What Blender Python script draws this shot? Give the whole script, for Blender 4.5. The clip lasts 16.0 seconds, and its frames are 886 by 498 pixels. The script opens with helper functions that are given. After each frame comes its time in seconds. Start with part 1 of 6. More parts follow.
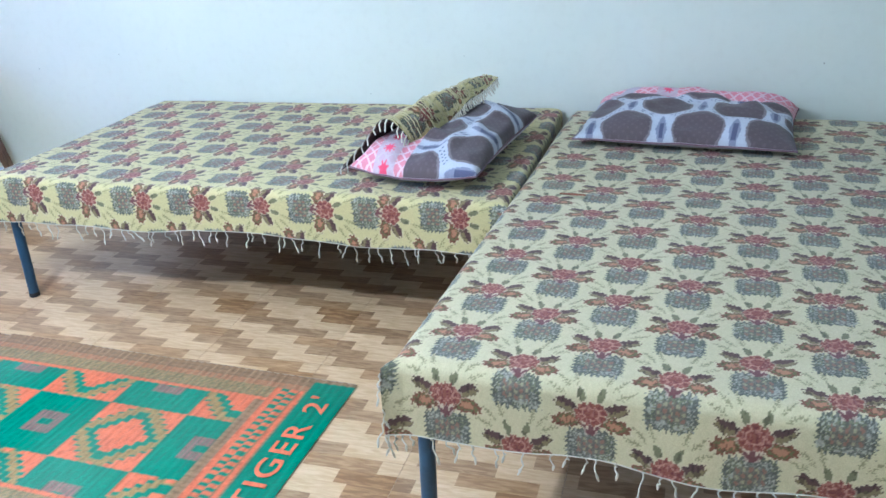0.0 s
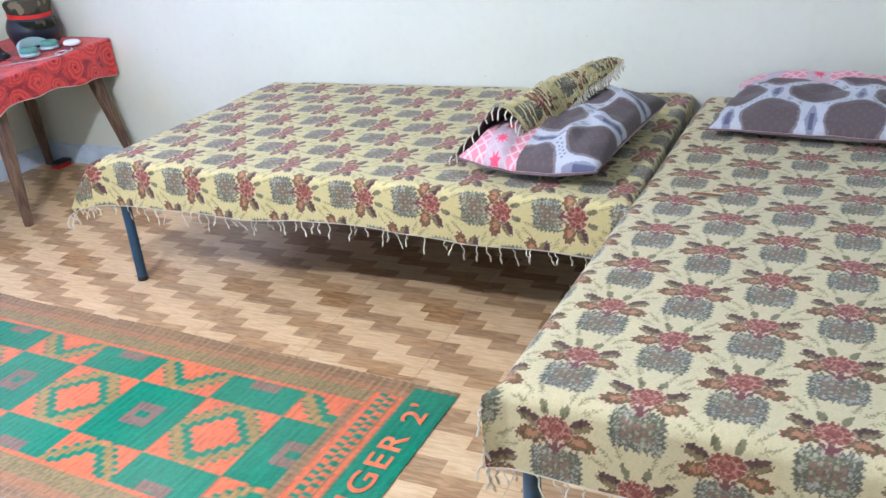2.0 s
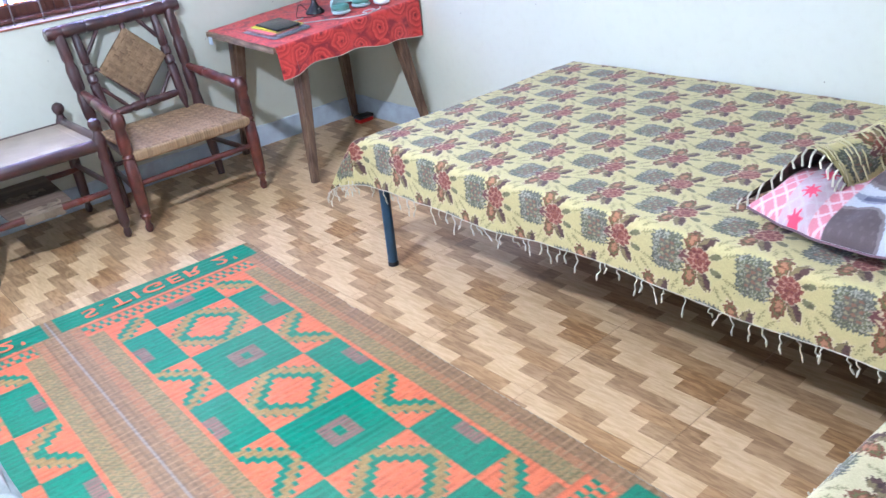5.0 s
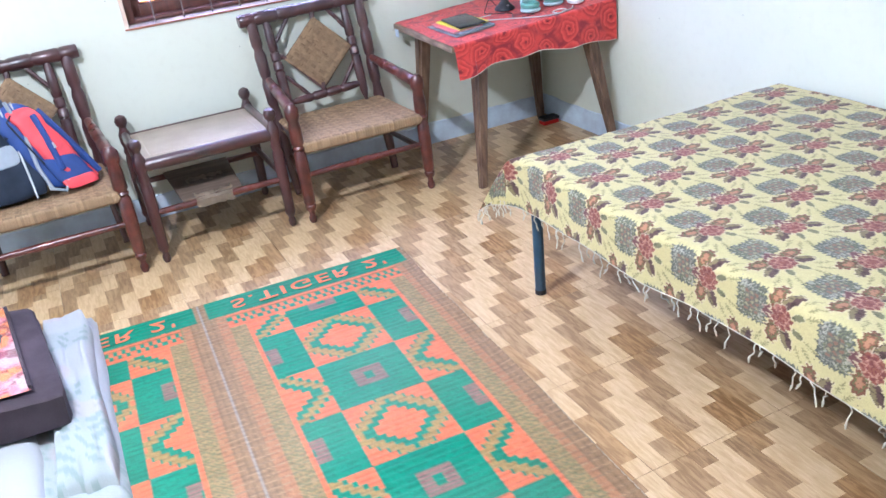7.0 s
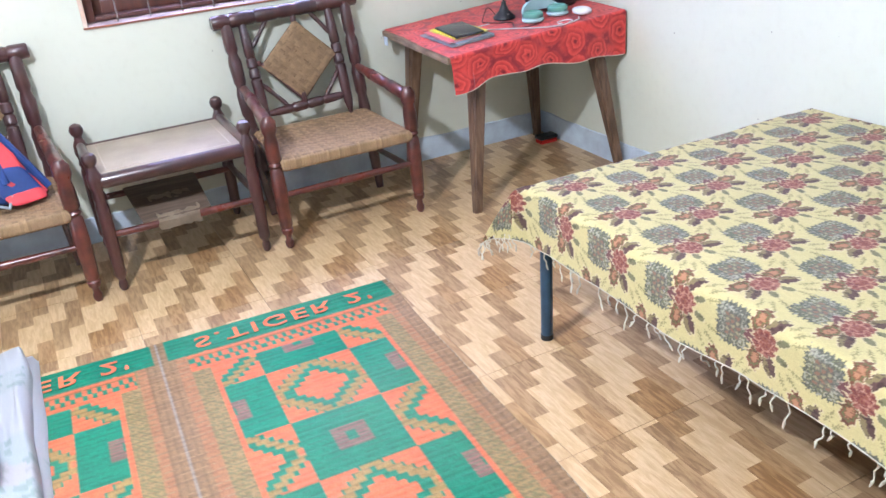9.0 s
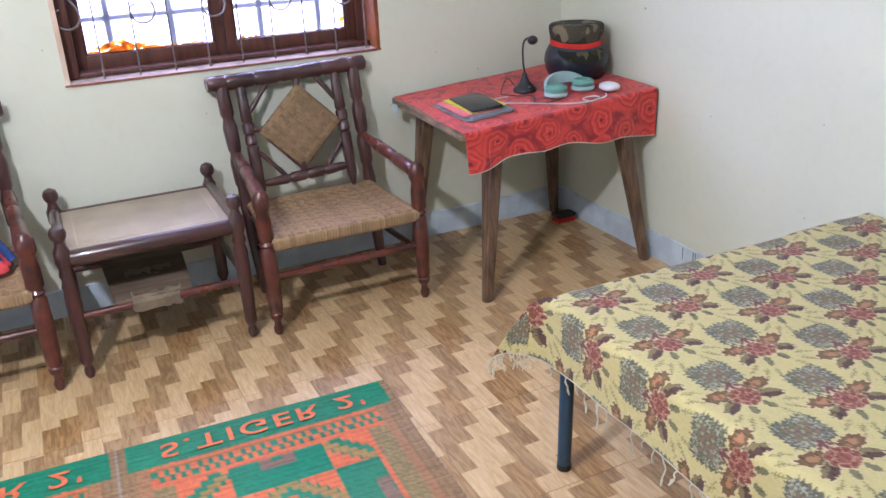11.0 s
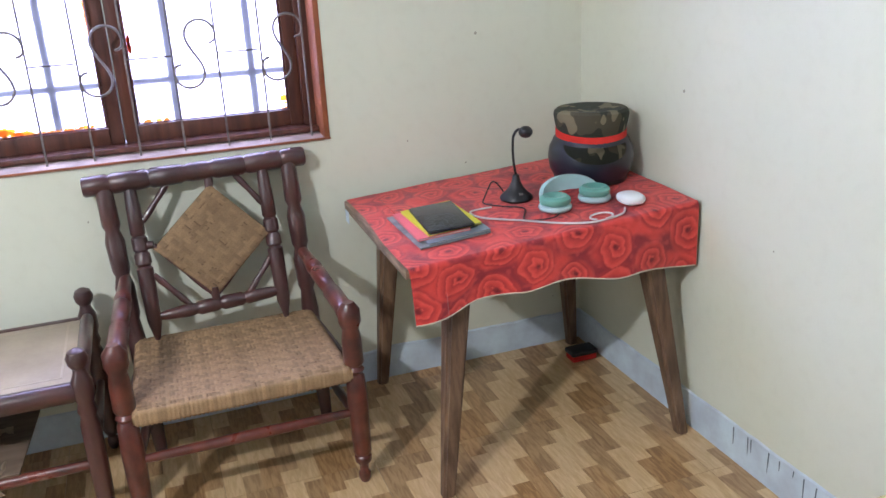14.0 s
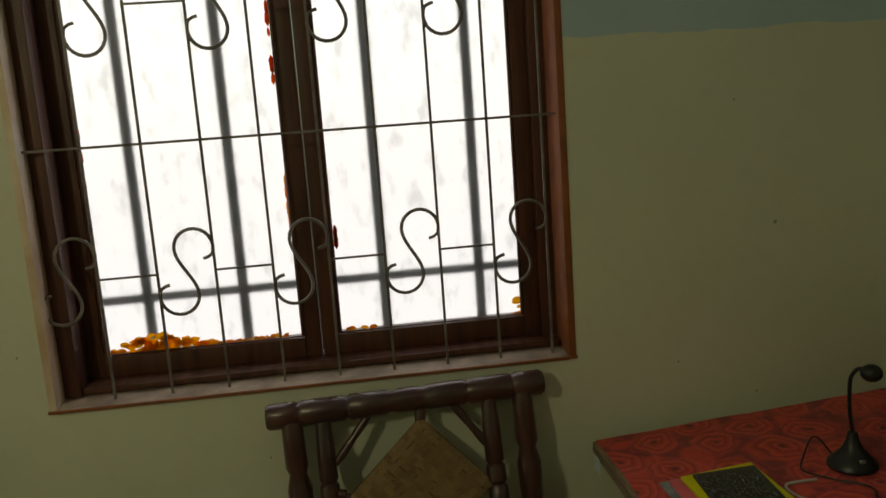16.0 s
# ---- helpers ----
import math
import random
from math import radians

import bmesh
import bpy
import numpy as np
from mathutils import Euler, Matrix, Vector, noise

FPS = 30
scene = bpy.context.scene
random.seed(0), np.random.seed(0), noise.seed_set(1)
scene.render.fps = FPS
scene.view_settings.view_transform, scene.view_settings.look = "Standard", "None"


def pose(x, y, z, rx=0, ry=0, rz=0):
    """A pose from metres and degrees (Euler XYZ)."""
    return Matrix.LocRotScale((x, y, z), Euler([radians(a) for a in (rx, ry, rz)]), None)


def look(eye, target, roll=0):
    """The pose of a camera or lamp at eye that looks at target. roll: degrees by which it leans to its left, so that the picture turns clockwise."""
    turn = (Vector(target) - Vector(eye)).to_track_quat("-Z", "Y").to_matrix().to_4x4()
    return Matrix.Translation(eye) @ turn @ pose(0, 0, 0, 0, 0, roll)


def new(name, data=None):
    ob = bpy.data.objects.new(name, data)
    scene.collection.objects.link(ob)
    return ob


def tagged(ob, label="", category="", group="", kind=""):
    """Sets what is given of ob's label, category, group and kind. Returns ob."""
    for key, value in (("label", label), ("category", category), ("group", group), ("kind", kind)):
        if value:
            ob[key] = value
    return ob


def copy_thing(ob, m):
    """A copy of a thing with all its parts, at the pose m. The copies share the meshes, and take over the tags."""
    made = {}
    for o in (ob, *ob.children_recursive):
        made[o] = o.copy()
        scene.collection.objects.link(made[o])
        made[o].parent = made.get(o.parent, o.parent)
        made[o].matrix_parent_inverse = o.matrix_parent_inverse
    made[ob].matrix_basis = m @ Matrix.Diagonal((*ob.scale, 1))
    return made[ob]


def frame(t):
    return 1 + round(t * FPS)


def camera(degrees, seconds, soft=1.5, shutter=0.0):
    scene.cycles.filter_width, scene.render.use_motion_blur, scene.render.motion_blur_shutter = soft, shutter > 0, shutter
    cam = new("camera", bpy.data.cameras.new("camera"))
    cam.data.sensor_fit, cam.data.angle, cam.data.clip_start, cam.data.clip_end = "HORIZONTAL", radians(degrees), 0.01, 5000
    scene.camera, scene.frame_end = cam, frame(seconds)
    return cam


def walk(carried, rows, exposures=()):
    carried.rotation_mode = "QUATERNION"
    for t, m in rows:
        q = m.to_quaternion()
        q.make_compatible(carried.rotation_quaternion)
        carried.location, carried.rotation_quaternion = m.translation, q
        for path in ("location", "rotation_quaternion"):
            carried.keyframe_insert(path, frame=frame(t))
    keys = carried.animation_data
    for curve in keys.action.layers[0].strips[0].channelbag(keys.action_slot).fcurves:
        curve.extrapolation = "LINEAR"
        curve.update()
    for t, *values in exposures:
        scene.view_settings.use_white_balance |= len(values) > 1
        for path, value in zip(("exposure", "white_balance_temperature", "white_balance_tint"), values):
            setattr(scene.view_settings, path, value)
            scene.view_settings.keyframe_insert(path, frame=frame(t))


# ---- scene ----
cam = camera(56.2, 16.0)
PATH = [
    (0, (4.4, -3.699, 1.508), (3.86, -1.952, 0.699), -3.2),
    (0.5, (4.43, -3.604, 1.51), (3.761, -1.885, 0.736), -3.9),
    (1, (4.44, -3.598, 1.516), (3.73, -1.894, 0.748), -4.4),
    (1.5, (4.417, -3.596, 1.51), (3.624, -1.947, 0.702), -5.2),
    (2, (4.335, -3.483, 1.487), (3.544, -1.851, 0.644), -5.1),
    (2.5, (4.22, -3.35, 1.485), (3.493, -1.709, 0.603), -5.3),
    (3, (4.155, -3.282, 1.483), (3.47, -1.639, 0.57), -4.8),
    (3.5, (4.167, -3.181, 1.496), (3.379, -1.589, 0.576), -6.8),
    (4, (4.221, -3.076, 1.535), (3.18, -1.614, 0.651), -7.8),
    (4.5, (4.247, -3.005, 1.521), (3.007, -1.709, 0.636), -6.9),
    (7, (4.149, -2.579, 1.573), (2.506, -1.866, 0.682), -7.0),
    (7.5, (4.088, -2.567, 1.557), (2.444, -1.881, 0.649), -6.2),
    (8, (3.957, -2.541, 1.524), (2.327, -1.794, 0.638), -4.5),
    (8.5, (3.854, -2.52, 1.497), (2.236, -1.744, 0.613), -5.1),
    (11, (3.437, -2.316, 1.53), (1.774, -1.526, 0.747), -2.5),
    (11.5, (3.276, -2.307, 1.524), (1.746, -1.323, 0.692), -2.3),
    (12, (3.18, -2.175, 1.506), (1.708, -1.12, 0.658), -2.7),
    (12.5, (3.084, -1.936, 1.522), (1.591, -0.88, 0.712), -2.0),
    (13, (2.98, -1.788, 1.51), (1.443, -0.804, 0.691), -1.9),
    (13.5, (2.801, -1.647, 1.507), (1.18, -0.773, 0.726), -1.6),
    (14, (2.697, -1.515, 1.486), (0.921, -0.889, 0.815), -2.8),
    (14.5, (2.576, -1.421, 1.495), (0.699, -1.034, 0.922), -2.1),
    (15, (2.387, -1.43, 1.54), (0.467, -1.17, 1.045), -3.1),
    (15.5, (2.172, -1.538, 1.591), (0.24, -1.252, 1.163), -2.8),
    (16, (1.976, -1.488, 1.576), (0.018, -1.266, 1.235), -4.1),
]
EXPOSURES = [(0, 0.40, 4680, 8), (0.5, 0.28, 5200, 17), (1.0, 0.28, 5350, 17), (1.5, 0.32, 5350, 16), (2.0, 0.46, 5270, 16), (4.5, 0.55, 5020, 15), (8.5, 0.70, 5380, 15), (11, 0.10, 5700, 16), (11.5, 0.58, 5700, 16), (13.0, 0.38, 5720, 15), (13.5, 0.35, 5820, 14), (14, 0.18, 5780, 12), (14.5, -0.68, 6050, 7), (15, -1.45, 7250, -4), (15.5, -2.4, 10300, -13), (16, -2.57, 11900, -18)]
walk(cam, [(t, look(e, a, r)) for t, e, a, r in PATH], EXPOSURES)
WINDOW_POWER, FILL_POWER, BULB_POWER = 106, 16, 190
BULB = (2.42, -3.0, 2.34)

# ---- exposure rows are given in walk(); world and lamps ----
world = bpy.data.worlds.new("sky")
scene.world = world
world.use_nodes = True
wn = world.node_tree
sky = wn.nodes.new("ShaderNodeTexSky")
sky.sky_type, sky.sun_disc, sky.sun_elevation, sky.sun_rotation = "NISHITA", False, radians(40), radians(90)
wn.links.new(sky.outputs[0], wn.nodes["Background"].inputs[0])
wn.nodes["Background"].inputs[1].default_value = 0.12


def area(name, m, w, h, power, color):
    lamp = bpy.data.lights.new(name, "AREA")
    lamp.shape, lamp.size, lamp.size_y, lamp.energy, lamp.color = "RECTANGLE", w, h, power, color
    ob = new(name, lamp)
    ob.matrix_world = m
    return ob


# daylight behind the barred window; fill in the south wall's added, unseen doorway; the hanging bulb
area("window_daylight", look((-0.55, -1.585, 1.55), (1, -1.585, 1.5)), 2.0, 1.9, WINDOW_POWER, (0.66, 0.64, 1.0))
area("added_doorway_fill", look((2.2, -5.72, 1.05), (2.0, 0, 1.0)), 1.15, 2.05, FILL_POWER, (1.0, 0.98, 0.95))
bulb = bpy.data.lights.new("bulb_light", "POINT")
bulb.energy, bulb.shadow_soft_size, bulb.color = BULB_POWER, 0.06, (1.0, 0.985, 0.955)
new("bulb_light", bulb).location = BULB

# ---- materials ----


def node_mat(name):
    m = bpy.data.materials.new(name)
    m.use_nodes = True
    nt = m.node_tree
    return m, nt, nt.nodes["Principled BSDF"]


def add(nt, kind, **kw):
    n = nt.nodes.new(kind)
    for k, v in kw.items():
        n.inputs[k.replace("_", " ")].default_value = v
    return n


def mix_rgb(nt, mode, fac, a, b):
    n = nt.nodes.new("ShaderNodeMix")
    n.data_type, n.blend_type = "RGBA", mode
    for sock, v in ((n.inputs[0], fac), (n.inputs[6], a), (n.inputs[7], b)):
        if hasattr(v, "is_output"):
            nt.links.new(v, sock)
        elif isinstance(v, (int, float)):
            sock.default_value = v
        else:
            sock.default_value = (*v, 1)
    return n.outputs[2]


def ramp(nt, src, lo, hi, a=(0, 0, 0), b=(1, 1, 1)):
    r = nt.nodes.new("ShaderNodeValToRGB")
    r.color_ramp.elements[0].position, r.color_ramp.elements[1].position = lo, hi
    r.color_ramp.elements[0].color, r.color_ramp.elements[1].color = (*a, 1), (*b, 1)
    nt.links.new(src, r.inputs[0])
    return r.outputs[0]


def noise_out(nt, scale, detail=4, stretch=(1, 1, 1), coord="Object"):
    tc = nt.nodes.new("ShaderNodeTexCoord")
    mp = nt.nodes.new("ShaderNodeMapping")
    mp.inputs["Scale"].default_value = stretch
    nt.links.new(tc.outputs[coord], mp.inputs[0])
    n = add(nt, "ShaderNodeTexNoise", Scale=scale, Detail=detail)
    nt.links.new(mp.outputs[0], n.inputs["Vector"])
    return n.outputs[0]


def bump(nt, bsdf, src, strength, dist=0.003):
    b = add(nt, "ShaderNodeBump", Strength=strength, Distance=dist)
    nt.links.new(src, b.inputs["Height"])
    nt.links.new(b.outputs[0], bsdf.inputs["Normal"])


def surface(name, color, rough=0.6, vary=0.18, coarse=4, fine=60, relief=0.2, metal=0.0, coat=0.0, stretch=(1, 1, 1), dark=None):
    """A plain material: base colour with coarse stains and fine grain, and a little relief."""
    m, nt, p = node_mat(name)
    dark = dark or tuple(c * (1 - 1.6 * vary) for c in color)
    a = ramp(nt, noise_out(nt, coarse, 5, stretch), 0.35, 0.7)
    b = noise_out(nt, fine, 3, stretch)
    c = mix_rgb(nt, "MIX", a, dark, color)
    c = mix_rgb(nt, "MULTIPLY", 0.5, c, ramp(nt, b, 0.25, 0.75, (1 - vary,) * 3, (1, 1, 1)))
    nt.links.new(c, p.inputs["Base Color"])
    nt.links.new(ramp(nt, a, 0, 1, (min(1, rough * 1.2),) * 3, (rough,) * 3), p.inputs["Roughness"])
    p.inputs["Metallic"].default_value, p.inputs["Coat Weight"].default_value = metal, coat
    if relief:
        bump(nt, p, b, relief)
    return m


def painted(name, rough=0.85, relief=0.35, weave=260, vary=0.12, sheen=0.0):
    """Woven or printed cloth: the colours come from the mesh's own pattern, the thread from the material."""
    m, nt, p = node_mat(name)
    at = nt.nodes.new("ShaderNodeAttribute")
    at.attribute_name = "pattern"
    n = noise_out(nt, weave, 2)
    st = noise_out(nt, 5, 4)
    c = mix_rgb(nt, "MULTIPLY", 1.0, at.outputs[0], ramp(nt, n, 0.3, 0.7, (1 - 2 * vary,) * 3, (1, 1, 1)))
    c = mix_rgb(nt, "MULTIPLY", 1.0, c, ramp(nt, st, 0.3, 0.7, (1 - vary,) * 3, (1, 1, 1)))
    nt.links.new(c, p.inputs["Base Color"])
    p.inputs["Roughness"].default_value, p.inputs["Sheen Weight"].default_value = rough, sheen
    p.inputs["Specular IOR Level"].default_value = 0.25
    bump(nt, p, n, relief, 0.002)
    return m


def wall_paint(name, low, high, split):
    """Matt wall paint with a band of another colour above a hand-cut line, roller relief and faint marks."""
    m, nt, p = node_mat(name)
    g = nt.nodes.new("ShaderNodeNewGeometry")
    s = nt.nodes.new("ShaderNodeSeparateXYZ")
    nt.links.new(g.outputs["Position"], s.inputs[0])
    wob = noise_out(nt, 6, 3)
    z = nt.nodes.new("ShaderNodeMath")
    z.operation = "MULTIPLY_ADD"
    nt.links.new(wob, z.inputs[0])
    z.inputs[1].default_value = 0.03
    nt.links.new(s.outputs[2], z.inputs[2])
    gt = nt.nodes.new("ShaderNodeMath")
    gt.operation = "GREATER_THAN"
    nt.links.new(z.outputs[0], gt.inputs[0])
    gt.inputs[1].default_value = split
    c = mix_rgb(nt, "MIX", gt.outputs[0], low, high)
    c = mix_rgb(nt, "MULTIPLY", 1.0, c, ramp(nt, noise_out(nt, 1.7, 6), 0.3, 0.72, (0.94, 0.94, 0.93), (1, 1, 1)))
    c = mix_rgb(nt, "MULTIPLY", 1.0, c, ramp(nt, noise_out(nt, 26, 6), 0.25, 0.5, (0.97, 0.965, 0.96), (1, 1, 1)))
    speck = ramp(nt, noise_out(nt, 38, 0), 0.118, 0.128, (0.4, 0.38, 0.35), (1, 1, 1))
    c = mix_rgb(nt, "MULTIPLY", 0.8, c, speck)
    nt.links.new(c, p.inputs["Base Color"])
    p.inputs["Roughness"].default_value = 0.55
    p.inputs["Specular IOR Level"].default_value = 0.3
    bump(nt, p, noise_out(nt, 140, 4), 0.18, 0.002)
    return m


def floor_tile_mat():
    """Glazed tile printed with short wooden planks, light and dark."""
    m, nt, p = node_mat("printed_tile")
    tone = nt.nodes.new("ShaderNodeAttribute")
    tone.attribute_name = "tone"
    sep = nt.nodes.new("ShaderNodeSeparateColor")
    nt.links.new(tone.outputs["Color"], sep.inputs[0])
    info = nt.nodes.new("ShaderNodeObjectInfo")
    tc = nt.nodes.new("ShaderNodeTexCoord")
    off = nt.nodes.new("ShaderNodeVectorMath")
    off.operation = "ADD"
    cmb = nt.nodes.new("ShaderNodeCombineXYZ")
    mul = nt.nodes.new("ShaderNodeMath")
    mul.operation = "MULTIPLY_ADD"
    nt.links.new(info.outputs["Random"], mul.inputs[0])
    mul.inputs[1].default_value = 17.0
    nt.links.new(sep.outputs[1], mul.inputs[2])
    nt.links.new(mul.outputs[0], cmb.inputs[2])
    nt.links.new(mul.outputs[0], cmb.inputs[0])
    nt.links.new(tc.outputs["Object"], off.inputs[0])
    nt.links.new(cmb.outputs[0], off.inputs[1])
    mp = nt.nodes.new("ShaderNodeMapping")
    mp.inputs["Scale"].default_value = (1, 6, 4)
    nt.links.new(off.outputs[0], mp.inputs[0])
    gr = add(nt, "ShaderNodeTexNoise", Scale=14, Detail=5, Distortion=0.6)
    nt.links.new(mp.outputs[0], gr.inputs["Vector"])
    fine = add(nt, "ShaderNodeTexNoise", Scale=60, Detail=3)
    nt.links.new(mp.outputs[0], fine.inputs["Vector"])
    light = mix_rgb(nt, "MIX", ramp(nt, gr.outputs[0], 0.35, 0.65), (0.52, 0.35, 0.175), (0.64, 0.465, 0.26))
    dark = mix_rgb(nt, "MIX", ramp(nt, gr.outputs[0], 0.4, 0.6), (0.23, 0.115, 0.038), (0.38, 0.215, 0.085))
    grey = mix_rgb(nt, "MIX", ramp(nt, gr.outputs[0], 0.4, 0.6), (0.25, 0.145, 0.065), (0.38, 0.24, 0.115))
    dark = mix_rgb(nt, "MIX", sep.outputs[2], dark, grey)
    c = mix_rgb(nt, "MIX", sep.outputs[0], light, dark)
    c = mix_rgb(nt, "MULTIPLY", 0.6, c, ramp(nt, fine.outputs[0], 0.3, 0.65, (0.9, 0.89, 0.87), (1, 1, 1)))
    nt.links.new(c, p.inputs["Base Color"])
    dust = noise_out(nt, 3, 5)
    nt.links.new(ramp(nt, dust, 0.3, 0.7, (0.28,) * 3, (0.42,) * 3), p.inputs["Roughness"])
    p.inputs["Specular IOR Level"].default_value = 0.45
    bump(nt, p, gr.outputs[0], 0.05, 0.001)
    return m


CREAM = (0.635, 0.645, 0.535)
M_WALL = wall_paint("wall_paint", CREAM, (0.42, 0.55, 0.62), 1.725)
M_CEIL = surface("ceiling_paint", (0.75, 0.75, 0.72), 0.8, 0.05, 2, 90)
M_SKIRT = surface("skirting_paint", (0.62, 0.72, 0.79), 0.5, 0.15, 9, 70, dark=(0.48, 0.54, 0.62))
M_GROUT = surface("grout", (0.36, 0.27, 0.18), 0.9)
M_TILE = floor_tile_mat()
M_BED = painted("jacquard_bedspread", 0.9, 0.4, 330, 0.07, 0.15)
M_MAT = painted("woven_straw_mat", 0.6, 0.45, 210, 0.1)
M_ROSE = painted("rose_print_cotton", 0.55, 0.2, 400, 0.08, 0.12)
M_PIL = painted("printed_pillowcase", 0.85, 0.25, 380, 0.08, 0.1)
M_FRINGE = surface("cotton_fringe", (0.62, 0.57, 0.44), 0.9)
M_STRAND = surface("yellow_cotton_strand", (0.52, 0.45, 0.24), 0.9)
M_LINING = surface("dark_lining", (0.11, 0.07, 0.07), 0.9, 0.25, 8, 200)
M_PIPE = surface("blue_enamelled_steel", (0.026, 0.078, 0.14), 0.35, 0.25, 14, 90, 0.05)
M_PLY = surface("plywood", (0.20, 0.075, 0.035), 0.7, 0.3, 6, 70, 0.2, stretch=(1, 8, 8))
M_MATTRESS = surface("mattress_ticking", (0.3, 0.25, 0.2), 0.9)
M_LACQ = surface("lacquered_turned_wood", (0.085, 0.026, 0.023), 0.30, 0.35, 10, 60, 0.06, coat=0.75, stretch=(1, 1, 0.3), dark=(0.038, 0.015, 0.016))
M_LACQR = surface("worn_lacquered_wood", (0.15, 0.034, 0.022), 0.27, 0.35, 14, 60, 0.06, coat=0.4, dark=(0.05, 0.014, 0.012))
M_STRAW = painted("woven_straw_rope", 0.75, 0.5, 240, 0.10)
M_TLEG = surface("stained_table_wood", (0.215, 0.13, 0.075), 0.45, 0.35, 7, 60, 0.15, stretch=(6, 6, 0.8), dark=(0.085, 0.046, 0.028))
M_TTOP = surface("raw_tabletop_edge", (0.30, 0.21, 0.13), 0.75, 0.35, 12, 90, 0.3, stretch=(1, 6, 6))
M_FRAME = surface("window_frame_wood", (0.115, 0.034, 0.018), 0.45, 0.3, 5, 60, 0.12, stretch=(1, 8, 0.7), dark=(0.06, 0.02, 0.013))
M_REVEAL = surface("orange_brown_reveal", (0.33, 0.10, 0.035), 0.5, 0.25, 8, 60)
# the left lining's window light is painted in as this pale colour
M_LITREVEAL = surface("window_lit_cream_reveal", (0.78, 0.68, 0.58), 0.6, 0.2, 7, 60, dark=(0.62, 0.42, 0.30))
M_SILL = surface("sill_cement_paint", (0.55, 0.43, 0.38), 0.7, 0.3, 12, 80)
M_IRON = surface("grey_painted_iron", (0.23, 0.20, 0.19), 0.4, 0.3, 20, 90, 0.05)
M_RODS = surface("outside_bars", (0.10, 0.11, 0.13), 0.7)
M_LAM = surface("beige_laminate", (0.42, 0.34, 0.245), 0.4, 0.14, 6, 70, 0.04)
M_LAMB = surface("pale_laminate_band", (0.46, 0.375, 0.275), 0.4, 0.1, 6, 70, 0.04)
M_SHELF = surface("brown_sacking", (0.17, 0.115, 0.075), 0.8, 0.25, 6, 60, 0.15, stretch=(6, 1, 1))
M_CARD = surface("old_cardboard", (0.44, 0.34, 0.23), 0.9, 0.25, 8, 60, 0.2)
M_BLACK = surface("black_plastic", (0.012, 0.012, 0.014), 0.35, 0.2, 12, 90, 0.04)
M_HELM = surface("helmet_shell", (0.012, 0.017, 0.030), 0.34, 0.2, 6, 90, 0.0, coat=0.25)
M_RED = surface("red_felt_band", (0.62, 0.025, 0.015), 0.85, 0.15, 12, 200, 0.2)
M_TEAL = surface("mint_green_plastic", (0.14, 0.34, 0.28), 0.35, 0.1, 10, 90, 0.03)
M_MINT = surface("pale_mint_plastic", (0.40, 0.56, 0.57), 0.35, 0.08, 10, 90, 0.03)
M_WHITE = surface("white_plastic", (0.78, 0.80, 0.80), 0.3, 0.05, 10, 90, 0.02)
M_CORD = surface("white_cord", (0.62, 0.60, 0.58), 0.5)
M_PAPER = surface("paper_edges", (0.6, 0.58, 0.52), 0.8, 0.2, 30, 150, 0.2, stretch=(1, 1, 12))
M_YEL = surface("yellow_cover", (0.72, 0.66, 0.03), 0.35, 0.1)
M_PINK = surface("pink_red_cover", (0.75, 0.13, 0.17), 0.35, 0.15)
M_GREYC = surface("grey_green_cover", (0.30, 0.33, 0.34), 0.4, 0.3, 25, 90)
M_BLUEC = surface("pale_blue_cover", (0.24, 0.30, 0.36), 0.4, 0.2)
M_BAGR = surface("coral_red_nylon", (0.82, 0.075, 0.085), 0.5, 0.2, 9, 220, 0.25)
M_BAGB = surface("royal_blue_nylon", (0.02, 0.06, 0.24), 0.6, 0.25, 9, 220, 0.25)
M_NAVY = surface("dark_navy_canvas", (0.012, 0.022, 0.045), 0.75, 0.3, 9, 200, 0.25)
M_PIPING = surface("pale_piping", (0.55, 0.56, 0.55), 0.7)
M_GREYBAND = surface("grey_bag_panel", (0.32, 0.35, 0.38), 0.7)
M_BROWNBAG = surface("brown_nonwoven_fabric", (0.055, 0.036, 0.045), 0.75, 0.25, 7, 160, 0.3)
M_SHEET = painted("pale_printed_cotton", 0.9, 0.2, 380, 0.06, 0.1)
M_BLOOM = painted("folded_flowered_blanket", 0.8, 0.3, 200, 0.15)


def camo_mat():
    m, nt, p = node_mat("camouflage_cotton")
    n = noise_out(nt, 14, 1)
    k = noise_out(nt, 19, 1, (1, 1.3, 0.7))
    c = mix_rgb(nt, "MIX", ramp(nt, n, 0.53, 0.55), (0.018, 0.02, 0.011), (0.055, 0.045, 0.026))
    c = mix_rgb(nt, "MIX", ramp(nt, k, 0.6, 0.62), c, (0.16, 0.135, 0.08))
    nt.links.new(c, p.inputs["Base Color"])
    p.inputs["Roughness"].default_value = 0.85
    bump(nt, p, noise_out(nt, 300, 2), 0.3)
    return m


def phone_mat():
    m, nt, p = node_mat("black_patterned_case")
    n = noise_out(nt, 120, 3, (1, 2, 1))
    c = mix_rgb(nt, "MIX", ramp(nt, n, 0.52, 0.6), (0.008, 0.009, 0.011), (0.07, 0.075, 0.08))
    nt.links.new(c, p.inputs["Base Color"])
    p.inputs["Roughness"].default_value = 0.18
    return m


